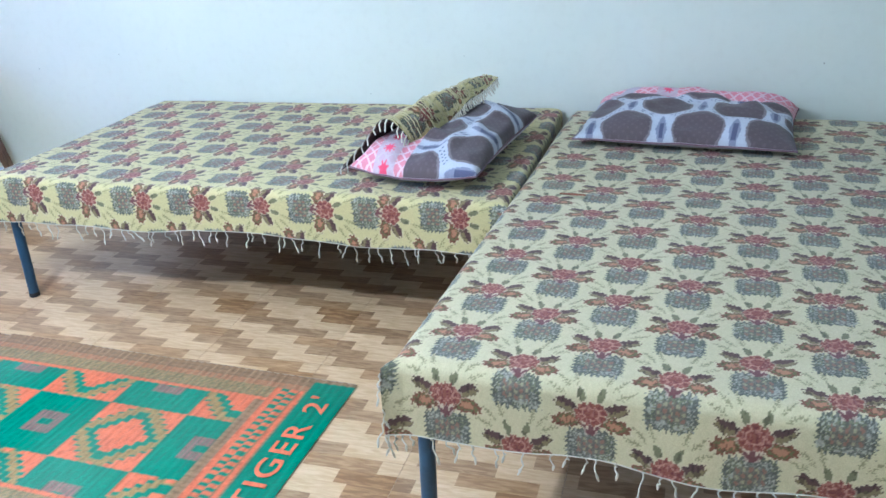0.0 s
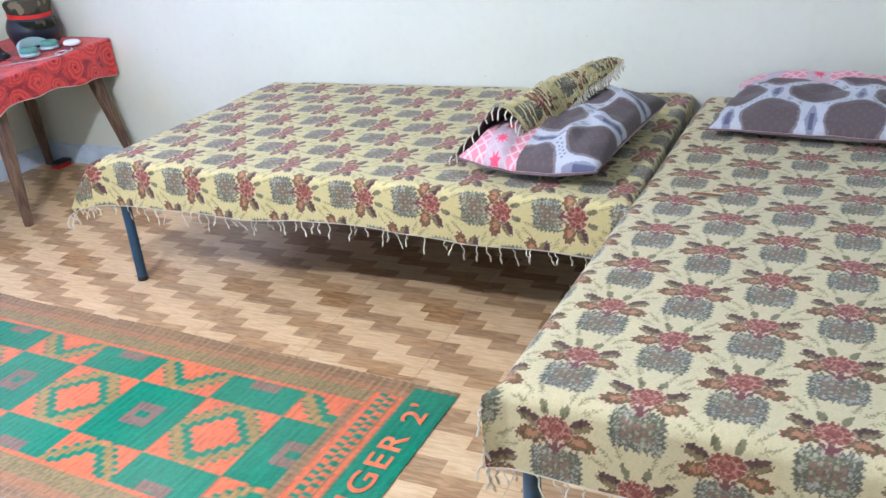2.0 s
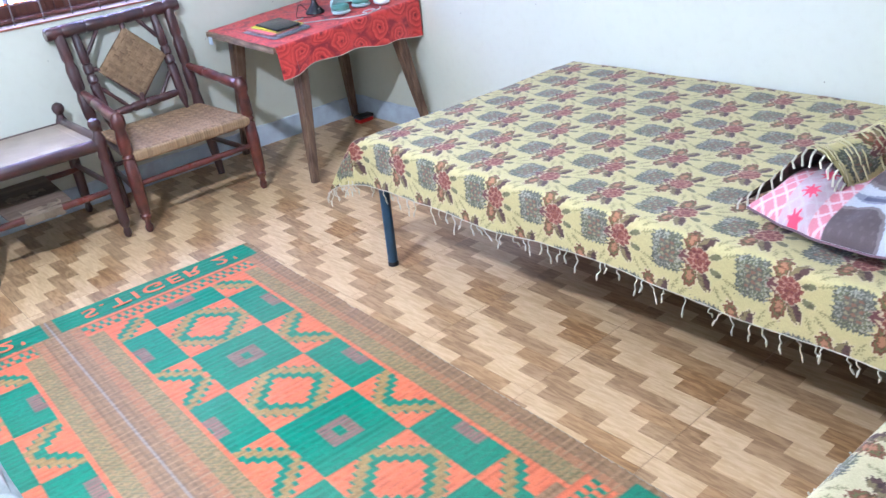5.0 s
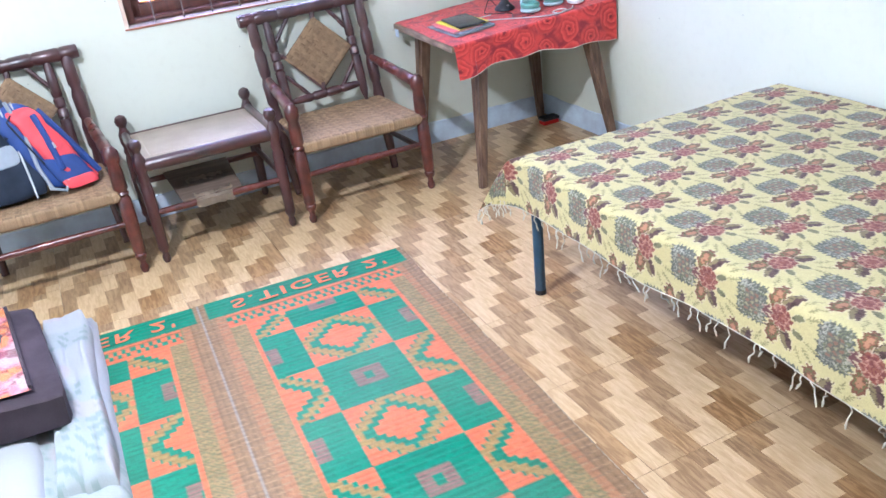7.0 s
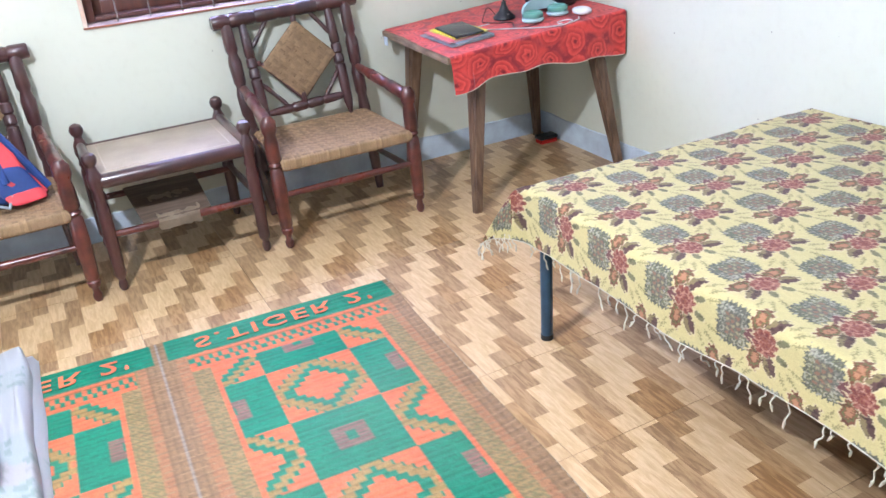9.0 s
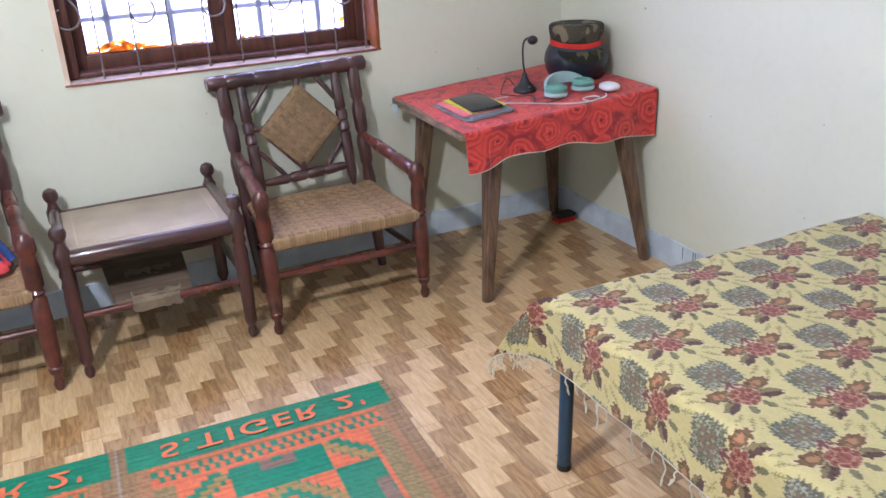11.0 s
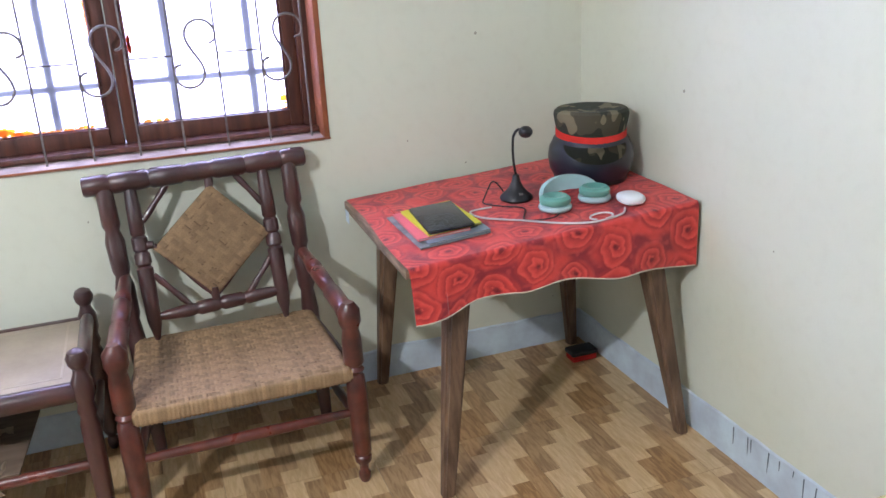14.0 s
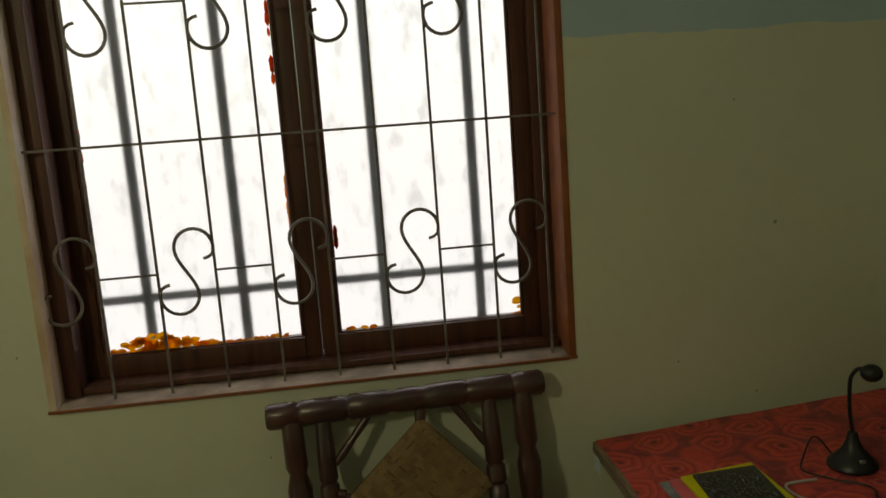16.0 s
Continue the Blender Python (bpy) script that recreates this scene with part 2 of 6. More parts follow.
def glass_mat(name, rough, tint):
    m, nt, p = node_mat(name)
    p.inputs["Transmission Weight"].default_value, p.inputs["IOR"].default_value = 1.0, 1.25
    c = mix_rgb(nt, "MIX", ramp(nt, noise_out(nt, 30, 6, (1, 1, 0.5)), 0.3, 0.45), tuple(t * 0.75 for t in tint), tint)
    nt.links.new(c, p.inputs["Base Color"])
    p.inputs["Roughness"].default_value = rough
    bump(nt, p, noise_out(nt, 14, 3), 0.25, 0.004)
    return m


def putty_mat(name, color):
    """Crumbly old putty that lets some daylight through."""
    m, nt, p = node_mat(name)
    c = mix_rgb(nt, "MIX", ramp(nt, noise_out(nt, 45, 3), 0.35, 0.65), tuple(v * 0.75 for v in color), color)
    nt.links.new(c, p.inputs["Base Color"])
    p.inputs["Roughness"].default_value = 0.8
    tr = nt.nodes.new("ShaderNodeBsdfTranslucent")
    nt.links.new(c, tr.inputs[0])
    mx = nt.nodes.new("ShaderNodeMixShader")
    mx.inputs[0].default_value = 0.85
    nt.links.new(p.outputs[0], mx.inputs[1])
    nt.links.new(tr.outputs[0], mx.inputs[2])
    nt.links.new(mx.outputs[0], nt.nodes["Material Output"].inputs[0])
    return m


M_RUST, M_PUTTYR = putty_mat("orange_putty", (1.0, 0.62, 0.12)), putty_mat("red_paint_residue", (0.8, 0.2, 0.04))
M_CAMO, M_PHONE = camo_mat(), phone_mat()
M_GLASS = glass_mat("frosted_glass", 0.36, (0.95, 0.97, 1.0))
M_FILM = glass_mat("clear_plastic_film", 0.08, (1.0, 1.0, 1.0))

# ---- building helpers ----
ORG = {}


def link_mesh(name, bm, material, smooth=True):
    me = bpy.data.meshes.new(name)
    bm.to_mesh(me)
    bm.free()
    if material:
        me.materials.append(material)
    if smooth:
        me.shade_smooth()
        me.set_sharp_from_angle(angle=radians(38))
    return me


def thing(name, label, category, at=(0, 0, 0), group="", kind=""):
    ob = new(name)
    ob.empty_display_size = 0.05
    ob.location = at
    ORG[ob.name] = Vector(at)
    return tagged(ob, label, category, group, kind)


def attach(ob, parent, label=""):
    ob.parent = parent
    ORG[ob.name] = ORG[parent.name]
    return tagged(ob, label)


def part(name, bm, material, parent, label="", smooth=True):
    """One mesh under a thing or a part; the bmesh is given in world places."""
    bm.transform(Matrix.Translation(-ORG[parent.name]))
    return attach(new(name, link_mesh(name, bm, material, smooth)), parent, label)


def whole(name, bm, material, label, category, group="", kind="", smooth=True):
    """A thing of one mesh."""
    ob = new(name, link_mesh(name, bm, material, smooth))
    ORG[ob.name] = Vector((0, 0, 0))
    return tagged(ob, label, category, group, kind)


def rbox(x0, x1, y0, y1, z0, z1, r=0.004, seg=2, bm=None):
    out = bm or bmesh.new()
    b = bmesh.new()
    bmesh.ops.create_cube(b, size=1)
    for v in b.verts:
        v.co = ((x0 + x1) / 2 + v.co.x * (x1 - x0), (y0 + y1) / 2 + v.co.y * (y1 - y0), (z0 + z1) / 2 + v.co.z * (z1 - z0))
    if r:
        bmesh.ops.bevel(b, geom=b.edges[:], offset=r, segments=seg, profile=0.6, affect="EDGES")
    me = bpy.data.meshes.new("tmp")
    b.to_mesh(me)
    b.free()
    out.from_mesh(me)
    bpy.data.meshes.remove(me)
    return out


def turned(p, q, prof, seg=14, bm=None):
    """A turned stick from p to q; prof is rows of (share of the length, radius)."""
    bm = bm or bmesh.new()
    p, q = Vector(p), Vector(q)
    rot = (q - p).to_track_quat("Z", "X").to_matrix()
    rings = []
    for t, r in prof:
        c = p.lerp(q, t)
        rings.append([bm.verts.new(c + rot @ Vector((r * math.cos(2 * math.pi * k / seg), r * math.sin(2 * math.pi * k / seg), 0))) for k in range(seg)])
    for a, b in zip(rings, rings[1:]):
        for k in range(seg):
            bm.faces.new((a[k], a[(k + 1) % seg], b[(k + 1) % seg], b[k]))
    bm.faces.new(rings[0][::-1])
    bm.faces.new(rings[-1])
    return bm


def tube(points, r, seg=8, bm=None):
    """A round bar or cord along a list of points."""
    bm = bm or bmesh.new()
    pts = [Vector(p) for p in points]
    rings = []
    side = None
    for i, c in enumerate(pts):
        d = (pts[min(i + 1, len(pts) - 1)] - pts[max(i - 1, 0)]).normalized()
        if side is None:
            side = d.orthogonal().normalized()
        side = (side - d * side.dot(d)).normalized()
        up = d.cross(side)
        rings.append([bm.verts.new(c + r * (math.cos(2 * math.pi * k / seg) * side + math.sin(2 * math.pi * k / seg) * up)) for k in range(seg)])
    for a, b in zip(rings, rings[1:]):
        for k in range(seg):
            bm.faces.new((a[k], a[(k + 1) % seg], b[(k + 1) % seg], b[k]))
    bm.faces.new(rings[0][::-1])
    bm.faces.new(rings[-1])
    return bm


def lathe(center, prof, seg=28, bm=None):
    """A round body about a vertical axis; prof is rows of (radius, height)."""
    c = Vector(center)
    z0, z1 = prof[0][1], prof[-1][1]
    bm = bm or bmesh.new()
    rings = [[bm.verts.new(c + Vector((r * math.cos(2 * math.pi * k / seg), r * math.sin(2 * math.pi * k / seg), z))) for k in range(seg)] for r, z in prof]
    for a, b in zip(rings, rings[1:]):
        for k in range(seg):
            bm.faces.new((a[k], a[(k + 1) % seg], b[(k + 1) % seg], b[k]))
    bm.faces.new(rings[0][::-1])
    bm.faces.new(rings[-1])
    return bm


def sheet_mesh(name, pts, cols, material, closed_u=False):
    """A grid of points (rows, columns, 3) with a colour at each, as one smooth mesh."""
    nu, nv = pts.shape[:2]
    idx = np.arange(nu * nv).reshape(nu, nv)
    if closed_u:
        idx = np.vstack([idx, idx[:1]])
    f = np.stack([idx[:-1, :-1], idx[1:, :-1], idx[1:, 1:], idx[:-1, 1:]], -1).reshape(-1, 4)
    me = bpy.data.meshes.new(name)
    me.vertices.add(nu * nv)
    me.vertices.foreach_set("co", pts.reshape(-1).astype(np.float32))
    me.loops.add(f.size)
    me.loops.foreach_set("vertex_index", f.reshape(-1).astype(np.int32))
    me.polygons.add(len(f))
    me.polygons.foreach_set("loop_start", np.arange(0, f.size, 4, dtype=np.int32))
    me.update(calc_edges=True)
    if cols is not None:
        at = me.color_attributes.new("pattern", "FLOAT_COLOR", "POINT")
        rgba = np.ones((nu * nv, 4), np.float32)
        rgba[:, :3] = cols.reshape(-1, 3)
        at.data.foreach_set("color", rgba.reshape(-1))
    me.materials.append(material)
    me.shade_smooth()
    me.validate()
    return me


def sheet_part(name, pts, cols, material, parent, label="", closed_u=False):
    me = sheet_mesh(name, pts - np.array(ORG[parent.name]), cols, material, closed_u)
    return attach(new(name, me), parent, label)


def smooth_step(a, b, x):
    t = np.clip((x - a) / (b - a), 0, 1)
    return t * t * (3 - 2 * t)


def put(col, mask, rgb):
    """Lay a colour over a pattern where mask (0 to 1) says."""
    m = np.clip(mask, 0, 1)[..., None]
    return col * (1 - m) + np.array(rgb) * m


def value_noise(x, y, seed=0):
    """Smooth random field of unit cells."""
    rng = np.random.RandomState(seed)
    tab = rng.rand(64, 64)
    xi, yi = np.floor(x).astype(int), np.floor(y).astype(int)
    fx, fy = x - xi, y - yi
    fx, fy = fx * fx * (3 - 2 * fx), fy * fy * (3 - 2 * fy)
    g = lambda a, b: tab[a % 64, b % 64]
    return (g(xi, yi) * (1 - fx) + g(xi + 1, yi) * fx) * (1 - fy) + (g(xi, yi + 1) * (1 - fx) + g(xi + 1, yi + 1) * fx) * fy

# ---- the room ----
RX, RY, RZ = 6.5, -5.6, 2.9
TILE, JX, JY = 0.4535, 2.337, -1.462
WY0, WY1, WZ0, WZ1 = -2.222, -0.948, 0.925, 2.157
THICK = 0.24

floor = whole("floor", rbox(0, RX, RY, 0, -0.15, -0.004, 0), M_GROUT, "floor of glazed tiles printed with zigzag wooden planks", "floor", kind="structure", smooth=False)
ceiling = whole("ceiling", rbox(-THICK, RX + THICK, RY - THICK, THICK, RZ, RZ + 0.15, 0), M_CEIL, "plain white ceiling", "ceiling", kind="structure", smooth=False)
wall_north = whole("wall_north", rbox(-THICK, RX + THICK, 0, THICK, -0.15, RZ, 0), M_WALL, "plain cream-painted wall with a few specks", "wall", kind="structure", smooth=False)
# south wall: its doorway is added out of view to admit fill light
bm = rbox(-THICK, 1.6, RY - THICK, RY, -0.15, RZ, 0)
rbox(2.8, RX + THICK, RY - THICK, RY, -0.15, RZ, 0, bm=bm)
rbox(1.6, 2.8, RY - THICK, RY, 2.1, RZ, 0, bm=bm)
rbox(1.6, 2.8, RY - THICK, RY, -0.15, -0.004, 0, bm=bm)
wall_south = whole("wall_south", bm, M_WALL, "plain cream-painted wall with an unseen doorway added for fill light", "wall", kind="structure", smooth=False)


def wall_with_opening(name, x0, x1, y0, y1, z0, z1, label):
    bm = rbox(x0, x1, RY, y0, -0.15, RZ, 0)
    rbox(x0, x1, y1, 0, -0.15, RZ, 0, bm=bm)
    rbox(x0, x1, y0, y1, z1, RZ, 0, bm=bm)
    rbox(x0, x1, y0, y1, -0.15, z0, 0, bm=bm)
    return whole(name, bm, M_WALL, label, "wall", kind="structure", smooth=False)


wall_west = wall_with_opening("wall_west", -THICK, 0, WY0, WY1, WZ0, WZ1, "cream-painted wall with a blue band above")
wall_east = whole("wall_east", rbox(RX, RX + THICK, RY, 0, -0.15, RZ, 0), M_WALL, "plain cream-painted wall", "wall", kind="structure", smooth=False)

# skirting bands of bluish paint with an uneven upper edge


def skirting(name, a, b, normal):
    a, b, n = Vector(a), Vector(b), Vector(normal)
    bm = bmesh.new()
    steps = int((b - a).length / 0.04)
    rows = []
    for i in range(steps + 1):
        c = a.lerp(b, i / steps)
        h = 0.118 + 0.008 * noise.noise(c * 6) + 0.004 * noise.noise(c * 30)
        rows.append([bm.verts.new(c + n * 0.006), bm.verts.new(c + n * 0.006 + Vector((0, 0, h))), bm.verts.new(c + Vector((0, 0, h + 0.004)))])
    for p, q in zip(rows, rows[1:]):
        for k in range(2):
            bm.faces.new((p[k], q[k], q[k + 1], p[k + 1]))
    bmesh.ops.recalc_face_normals(bm, faces=bm.faces)
    return whole(name, bm, M_SKIRT, "bluish white painted skirting band with drips", "skirting", kind="structure")


sk_n = skirting("baseboard_north", (0.006, -0.0005, 0), (RX, -0.0005, 0), (0, -1, 0))
skirting("baseboard_west", (0.0005, RY, 0), (0.0005, 0, 0), (1, 0, 0))
rng = random.Random(5)
bm = bmesh.new()
for i in range(9):
    x = 0.95 + i * 0.05 + rng.uniform(-0.02, 0.02)
    h = rng.uniform(0.02, 0.07)
    turned((x, -0.0075, 0.112), (x + rng.uniform(-0.003, 0.003), -0.0075, 0.112 - h), [(0, 0.0022), (0.5, 0.0018), (1, 0.0008)], 6, bm)
drips = new("paint_drips", link_mesh("paint_drips", bm, surface("dark_drip", (0.16, 0.2, 0.24), 0.6)))
ORG[drips.name] = Vector((0, 0, 0))
drips.parent = sk_n

# ---- window_1: wooden casement, frosted panes, iron grille ----
window = thing("window_1", "brown wooden two-leaf window with frosted panes and scrolled iron grille", "window", (-0.12, (WY0 + WY1) / 2, WZ0), kind="structure")
FX0, FX1 = -0.20, -0.115
for nm, a in (("jamb", (WY0, WY0 + 0.052)), ("jamb", (WY1 - 0.052, WY1))):
    part(nm, rbox(FX0, FX1, a[0], a[1], WZ0, WZ1, 0.004), M_FRAME, window)
part("stop", rbox(FX1 + 0.001, -0.055, WY0 + 0.015, WY0 + 0.054, WZ0 + 0.013, WZ1 - 0.015, 0.004), M_FRAME, window)
part("stop", rbox(FX1 + 0.001, -0.068, WY0 + 0.055, WY1 - 0.015, WZ0 + 0.013, WZ0 + 0.030, 0.004), M_FRAME, window)
part("head", rbox(FX0, FX1, WY0 + 0.052, WY1 - 0.052, WZ1 - 0.05, WZ1, 0.004), M_FRAME, window)
part("bottom_rail", rbox(FX0, FX1, WY0 + 0.052, WY1 - 0.052, WZ0, WZ0 + 0.03, 0.004), M_FRAME, window)
for y0, y1 in ((WY0 + 0.053, -1.582), (-1.578, WY1 - 0.053)):
    z0, z1 = WZ0 + 0.031, WZ1 - 0.051
    sash = part("sash", rbox(-0.188, -0.135, y0, y0 + 0.042, z0, z1, 0.003), M_FRAME, window, "brown wooden leaf with frosted glass")
    part("stile", rbox(-0.188, -0.135, y1 - 0.042, y1, z0, z1, 0.003), M_FRAME, sash)
    part("rail", rbox(-0.188, -0.135, y0 + 0.042, y1 - 0.042, z0, z0 + 0.052, 0.003), M_FRAME, sash)
    part("rail", rbox(-0.188, -0.135, y0 + 0.042, y1 - 0.042, z1 - 0.05, z1, 0.003), M_FRAME, sash)
    part("glazing_bead", tube([(-0.143, y0 + 0.046, z1 - 0.05), (-0.143, y0 + 0.046, z0 + 0.056), (-0.143, y1 - 0.046, z0 + 0.056), (-0.143, y1 - 0.046, z1 - 0.05)], 0.005, 6), M_FRAME, sash)
    pane = part("pane", rbox(-0.165, -0.161, y0 + 0.04, y1 - 0.04, z0 + 0.05, z1 - 0.048, 0), M_GLASS, sash, "frosted glass pane", False)
    pane.visible_shadow = False

# old putty and paint left on the panes
for y0, y1, n, seed in ((-2.12, -1.66, 130, 3), (-1.52, -1.44, 9, 4), (-1.06, -1.035, 8, 7)):
    bm = bmesh.new()
    rng = random.Random(seed)
    for i in range(n):
        y = rng.uniform(y0, y1)
        peak = math.exp(-((y - (y0 + 0.28 * (y1 - y0))) / (0.2 * (y1 - y0))) ** 2) + 0.25
        r = rng.uniform(0.003, 0.012) * (0.4 + 0.7 * peak)
        lift = rng.random() ** 1.6 * 0.036 * peak
        s = bmesh.ops.create_icosphere(bm, subdivisions=2, radius=r)["verts"]
        for v in s:
            v.co *= 1 + 0.8 * noise.noise(v.co * 90 + Vector((i, 0, 0)))
            v.co = Vector((-0.159 + v.co.x * 0.18, y + v.co.y * 1.4, WZ0 + 0.083 + lift + v.co.z * 0.9))
    part("putty", bm, M_RUST, window, "crumbly orange putty along the glass")
for y, z0, z1, seed in ((-2.122, 1.42, 1.60, 1), (-1.632, 1.30, 1.42, 2), (-1.638, 1.66, 2.0, 6), (-1.028, 1.05, 1.14, 3), (-1.03, 1.30, 1.7, 4), (-1.522, 1.24, 1.28, 5)):
    bm = bmesh.new()
    rng = random.Random(seed)
    for i in range(16):
        z = rng.uniform(z0, z1)
        r = rng.uniform(0.003, 0.009)
        s = bmesh.ops.create_icosphere(bm, subdivisions=1, radius=r)["verts"]
        for v in s:
            v.co = Vector((-0.159 + v.co.x * 0.3, y + v.co.y * 0.9 + rng.uniform(-0.001, 0.001), z + v.co.z * 2.6))
    part("putty", bm, M_PUTTYR if seed in (1, 5, 6) else M_RUST, window)

# linings of the opening and the sloping sill
part("lining", rbox(-0.114, 0.003, WY1 - 0.014, WY1 + 0.004, WZ0, WZ1, 0.002), M_REVEAL, window, "orange-brown painted lining")
part("lining", rbox(-0.114, 0.003, WY0 - 0.004, WY0 + 0.014, WZ0, WZ1, 0.002), M_LITREVEAL, window, "lining in a pale colour with the window light painted in")
part("lining", rbox(-0.114, 0.003, WY0 + 0.014, WY1 - 0.014, WZ1 - 0.014, WZ1 + 0.004, 0.002), M_REVEAL, window)
bm = rbox(-0.114, 0.006, WY0 + 0.014, WY1 - 0.014, WZ0 - 0.006, WZ0 + 0.012, 0.003)
for v in bm.verts:
    if v.co.x > -0.05 and v.co.z > WZ0:
        v.co.z -= 0.008
part("sill", bm, M_SILL, window, "pale worn sill")
part("sill_nosing", rbox(-0.004, 0.008, WY0 - 0.006, WY1 + 0.006, WZ0 - 0.003, WZ0 + 0.004, 0.002), M_REVEAL, window)

grille = thing("window_grille", "grey painted iron window grille with S-shaped scrolls", "grille", (-0.033, -1.54, WZ0))
GX = -0.033
BARS = [-2.083 + 0.1358 * k for k in range(9)]
for y in BARS:
    part("bar", rbox(GX - 0.003, GX + 0.003, y - 0.0032, y + 0.0032, WZ0 + 0.004, WZ1 - 0.012, 0.001, 1), M_IRON, grille)
part("cross_bar", rbox(GX + 0.003, GX + 0.008, WY0 + 0.002, WY1 - 0.002, 1.534, 1.540, 0.001, 1), M_IRON, grille)


def scroll(y0, z0, w, h):
    """An S of flat iron from a hook on the lower left to a hook on the upper right."""
    r = w * 0.335
    pts = [(GX, y0 + 0.55 * r, z0 + r * 1.62), (GX, y0 + 0.3 * r, z0 + r * 1.55), (GX, y0 + 0.10 * r, z0 + r * 1.42)]
    for k in range(13):
        a = radians(165 + 195 * k / 12)
        pts.append((GX, y0 + r + r * math.cos(a), z0 + r + r * math.sin(a)))
    ya, za = pts[-1][1], pts[-1][2]
    yb, zb = y0 + w - 2 * r, z0 + h - r
    for k in range(1, 10):
        t = k / 10
        s = t * t * (3 - 2 * t)
        pts.append((GX, ya + (yb - ya) * s, za + (zb - za) * t))
    for k in range(13):
        a = radians(180 - 195 * k / 12)
        pts.append((GX, y0 + w - r + r * math.cos(a), z0 + h - r + r * math.sin(a)))
    pts += [(GX, y0 + w - 0.10 * r, z0 + h - 1.42 * r), (GX, y0 + w - 0.3 * r, z0 + h - 1.55 * r), (GX, y0 + w - 0.55 * r, z0 + h - 1.62 * r)]
    return tube(pts, 0.0042, 6)


GAPS = [BARS[0] - 0.1358] + BARS
for k in range(10):
    if k % 2 == 0:
        part("scroll", scroll(GAPS[k], 1.125, 0.136, 0.205), M_IRON, grille)
        if 0 < k < 9:
            part("tie", rbox(GX - 0.002, GX + 0.002, GAPS[k], GAPS[k + 1], 1.848, 1.853, 0), M_IRON, grille)
    elif k < 9:
        part("scroll", scroll(GAPS[k], 1.742, 0.136, 0.205), M_IRON, grille)
        part("tie", rbox(GX - 0.002, GX + 0.002, GAPS[k], GAPS[k + 1], 1.224, 1.229, 0), M_IRON, grille)

bars_out = thing("outer_bars", "dark iron bars outside the frosted panes", "bars", (-0.225, -1.585, WZ0))
for y in (-2.02, -1.775, -1.405, -1.145):
    part("bar", tube([(-0.215, y, WZ0 - 0.002), (-0.215, y, WZ1 + 0.002)], 0.0135), M_RODS, bars_out)
part("cross_bar", tube([(-0.222, WY0 - 0.002, 1.135), (-0.222, WY1 + 0.002, 1.135)], 0.0115), M_RODS, bars_out)

# ---- floor tiles printed with planks ----
SHIFT = (0.0, 0.285, 0.437, 0.73, 1.05, 1.367, 1.46, 1.72)
TILES = {}


def tile_mesh(cx0, cx1, cy0, cy1):
    """A tile, cut to the given part of its square: one flat face for each printed plank, and thin sides."""
    bm = bmesh.new()
    lay = bm.faces.layers.float_color.new("tone")
    g = 0.0006
    cx0, cx1, cy0, cy1 = max(cx0, g), min(cx1, TILE - g), max(cy0, g), min(cy1, TILE - g)
    rnd = random.Random(11)
    rh = TILE / 8
    for r in range(8):
        edge = (0.08 - SHIFT[r]) % 1.0
        cuts = [(edge - 1.0, edge - 0.5, 1), (edge - 0.5, edge, 0), (edge, edge + 0.5, 1), (edge + 0.5, edge + 1.0, 0)]
        for a, b, t in cuts:
            x0, x1 = max(a * TILE, cx0), min(b * TILE, cx1)
            y0, y1 = max(r * rh, cy0), min((r + 1) * rh, cy1)
            q, w = rnd.random(), rnd.random()
            if x1 - x0 < 1e-5 or y1 - y0 < 1e-5:
                continue
            f = bm.faces.new([bm.verts.new(c) for c in ((x0, y0, 0), (x1, y0, 0), (x1, y1, 0), (x0, y1, 0))])
            f[lay] = (t * (0.75 + 0.25 * q) if t else 0.12 * q, q * 5, 1.0 if w > 0.55 else 0.1, 1)
    for a, b in (((cx0, cy0), (cx1, cy0)), ((cx1, cy0), (cx1, cy1)), ((cx1, cy1), (cx0, cy1)), ((cx0, cy1), (cx0, cy0))):
        f = bm.faces.new([bm.verts.new(c) for c in ((*a, -0.005), (*b, -0.005), (*b, 0), (*a, 0))])
        f[lay] = (0.8, 0.5, 1, 1)
    me = bpy.data.meshes.new("tile")
    bm.to_mesh(me)
    bm.free()
    me.materials.append(M_TILE)
    return me


def lay_tiles():
    for i in range(-6, 11):
        for j in range(-10, 5):
            x, y = JX + i * TILE, JY + j * TILE
            c = (max(0, -x), min(TILE, RX - x), max(0, RY - y), min(TILE, -y))
            if c[1] - c[0] < 0.01 or c[3] - c[2] < 0.01:
                continue
            key = tuple(round(v, 3) for v in c)
            if key not in TILES:
                TILES[key] = tile_mesh(*c)
            ob = new("tile", TILES[key])
            ob.location = (x, y, 0)
            ob.parent = floor

# ---- patterns ----


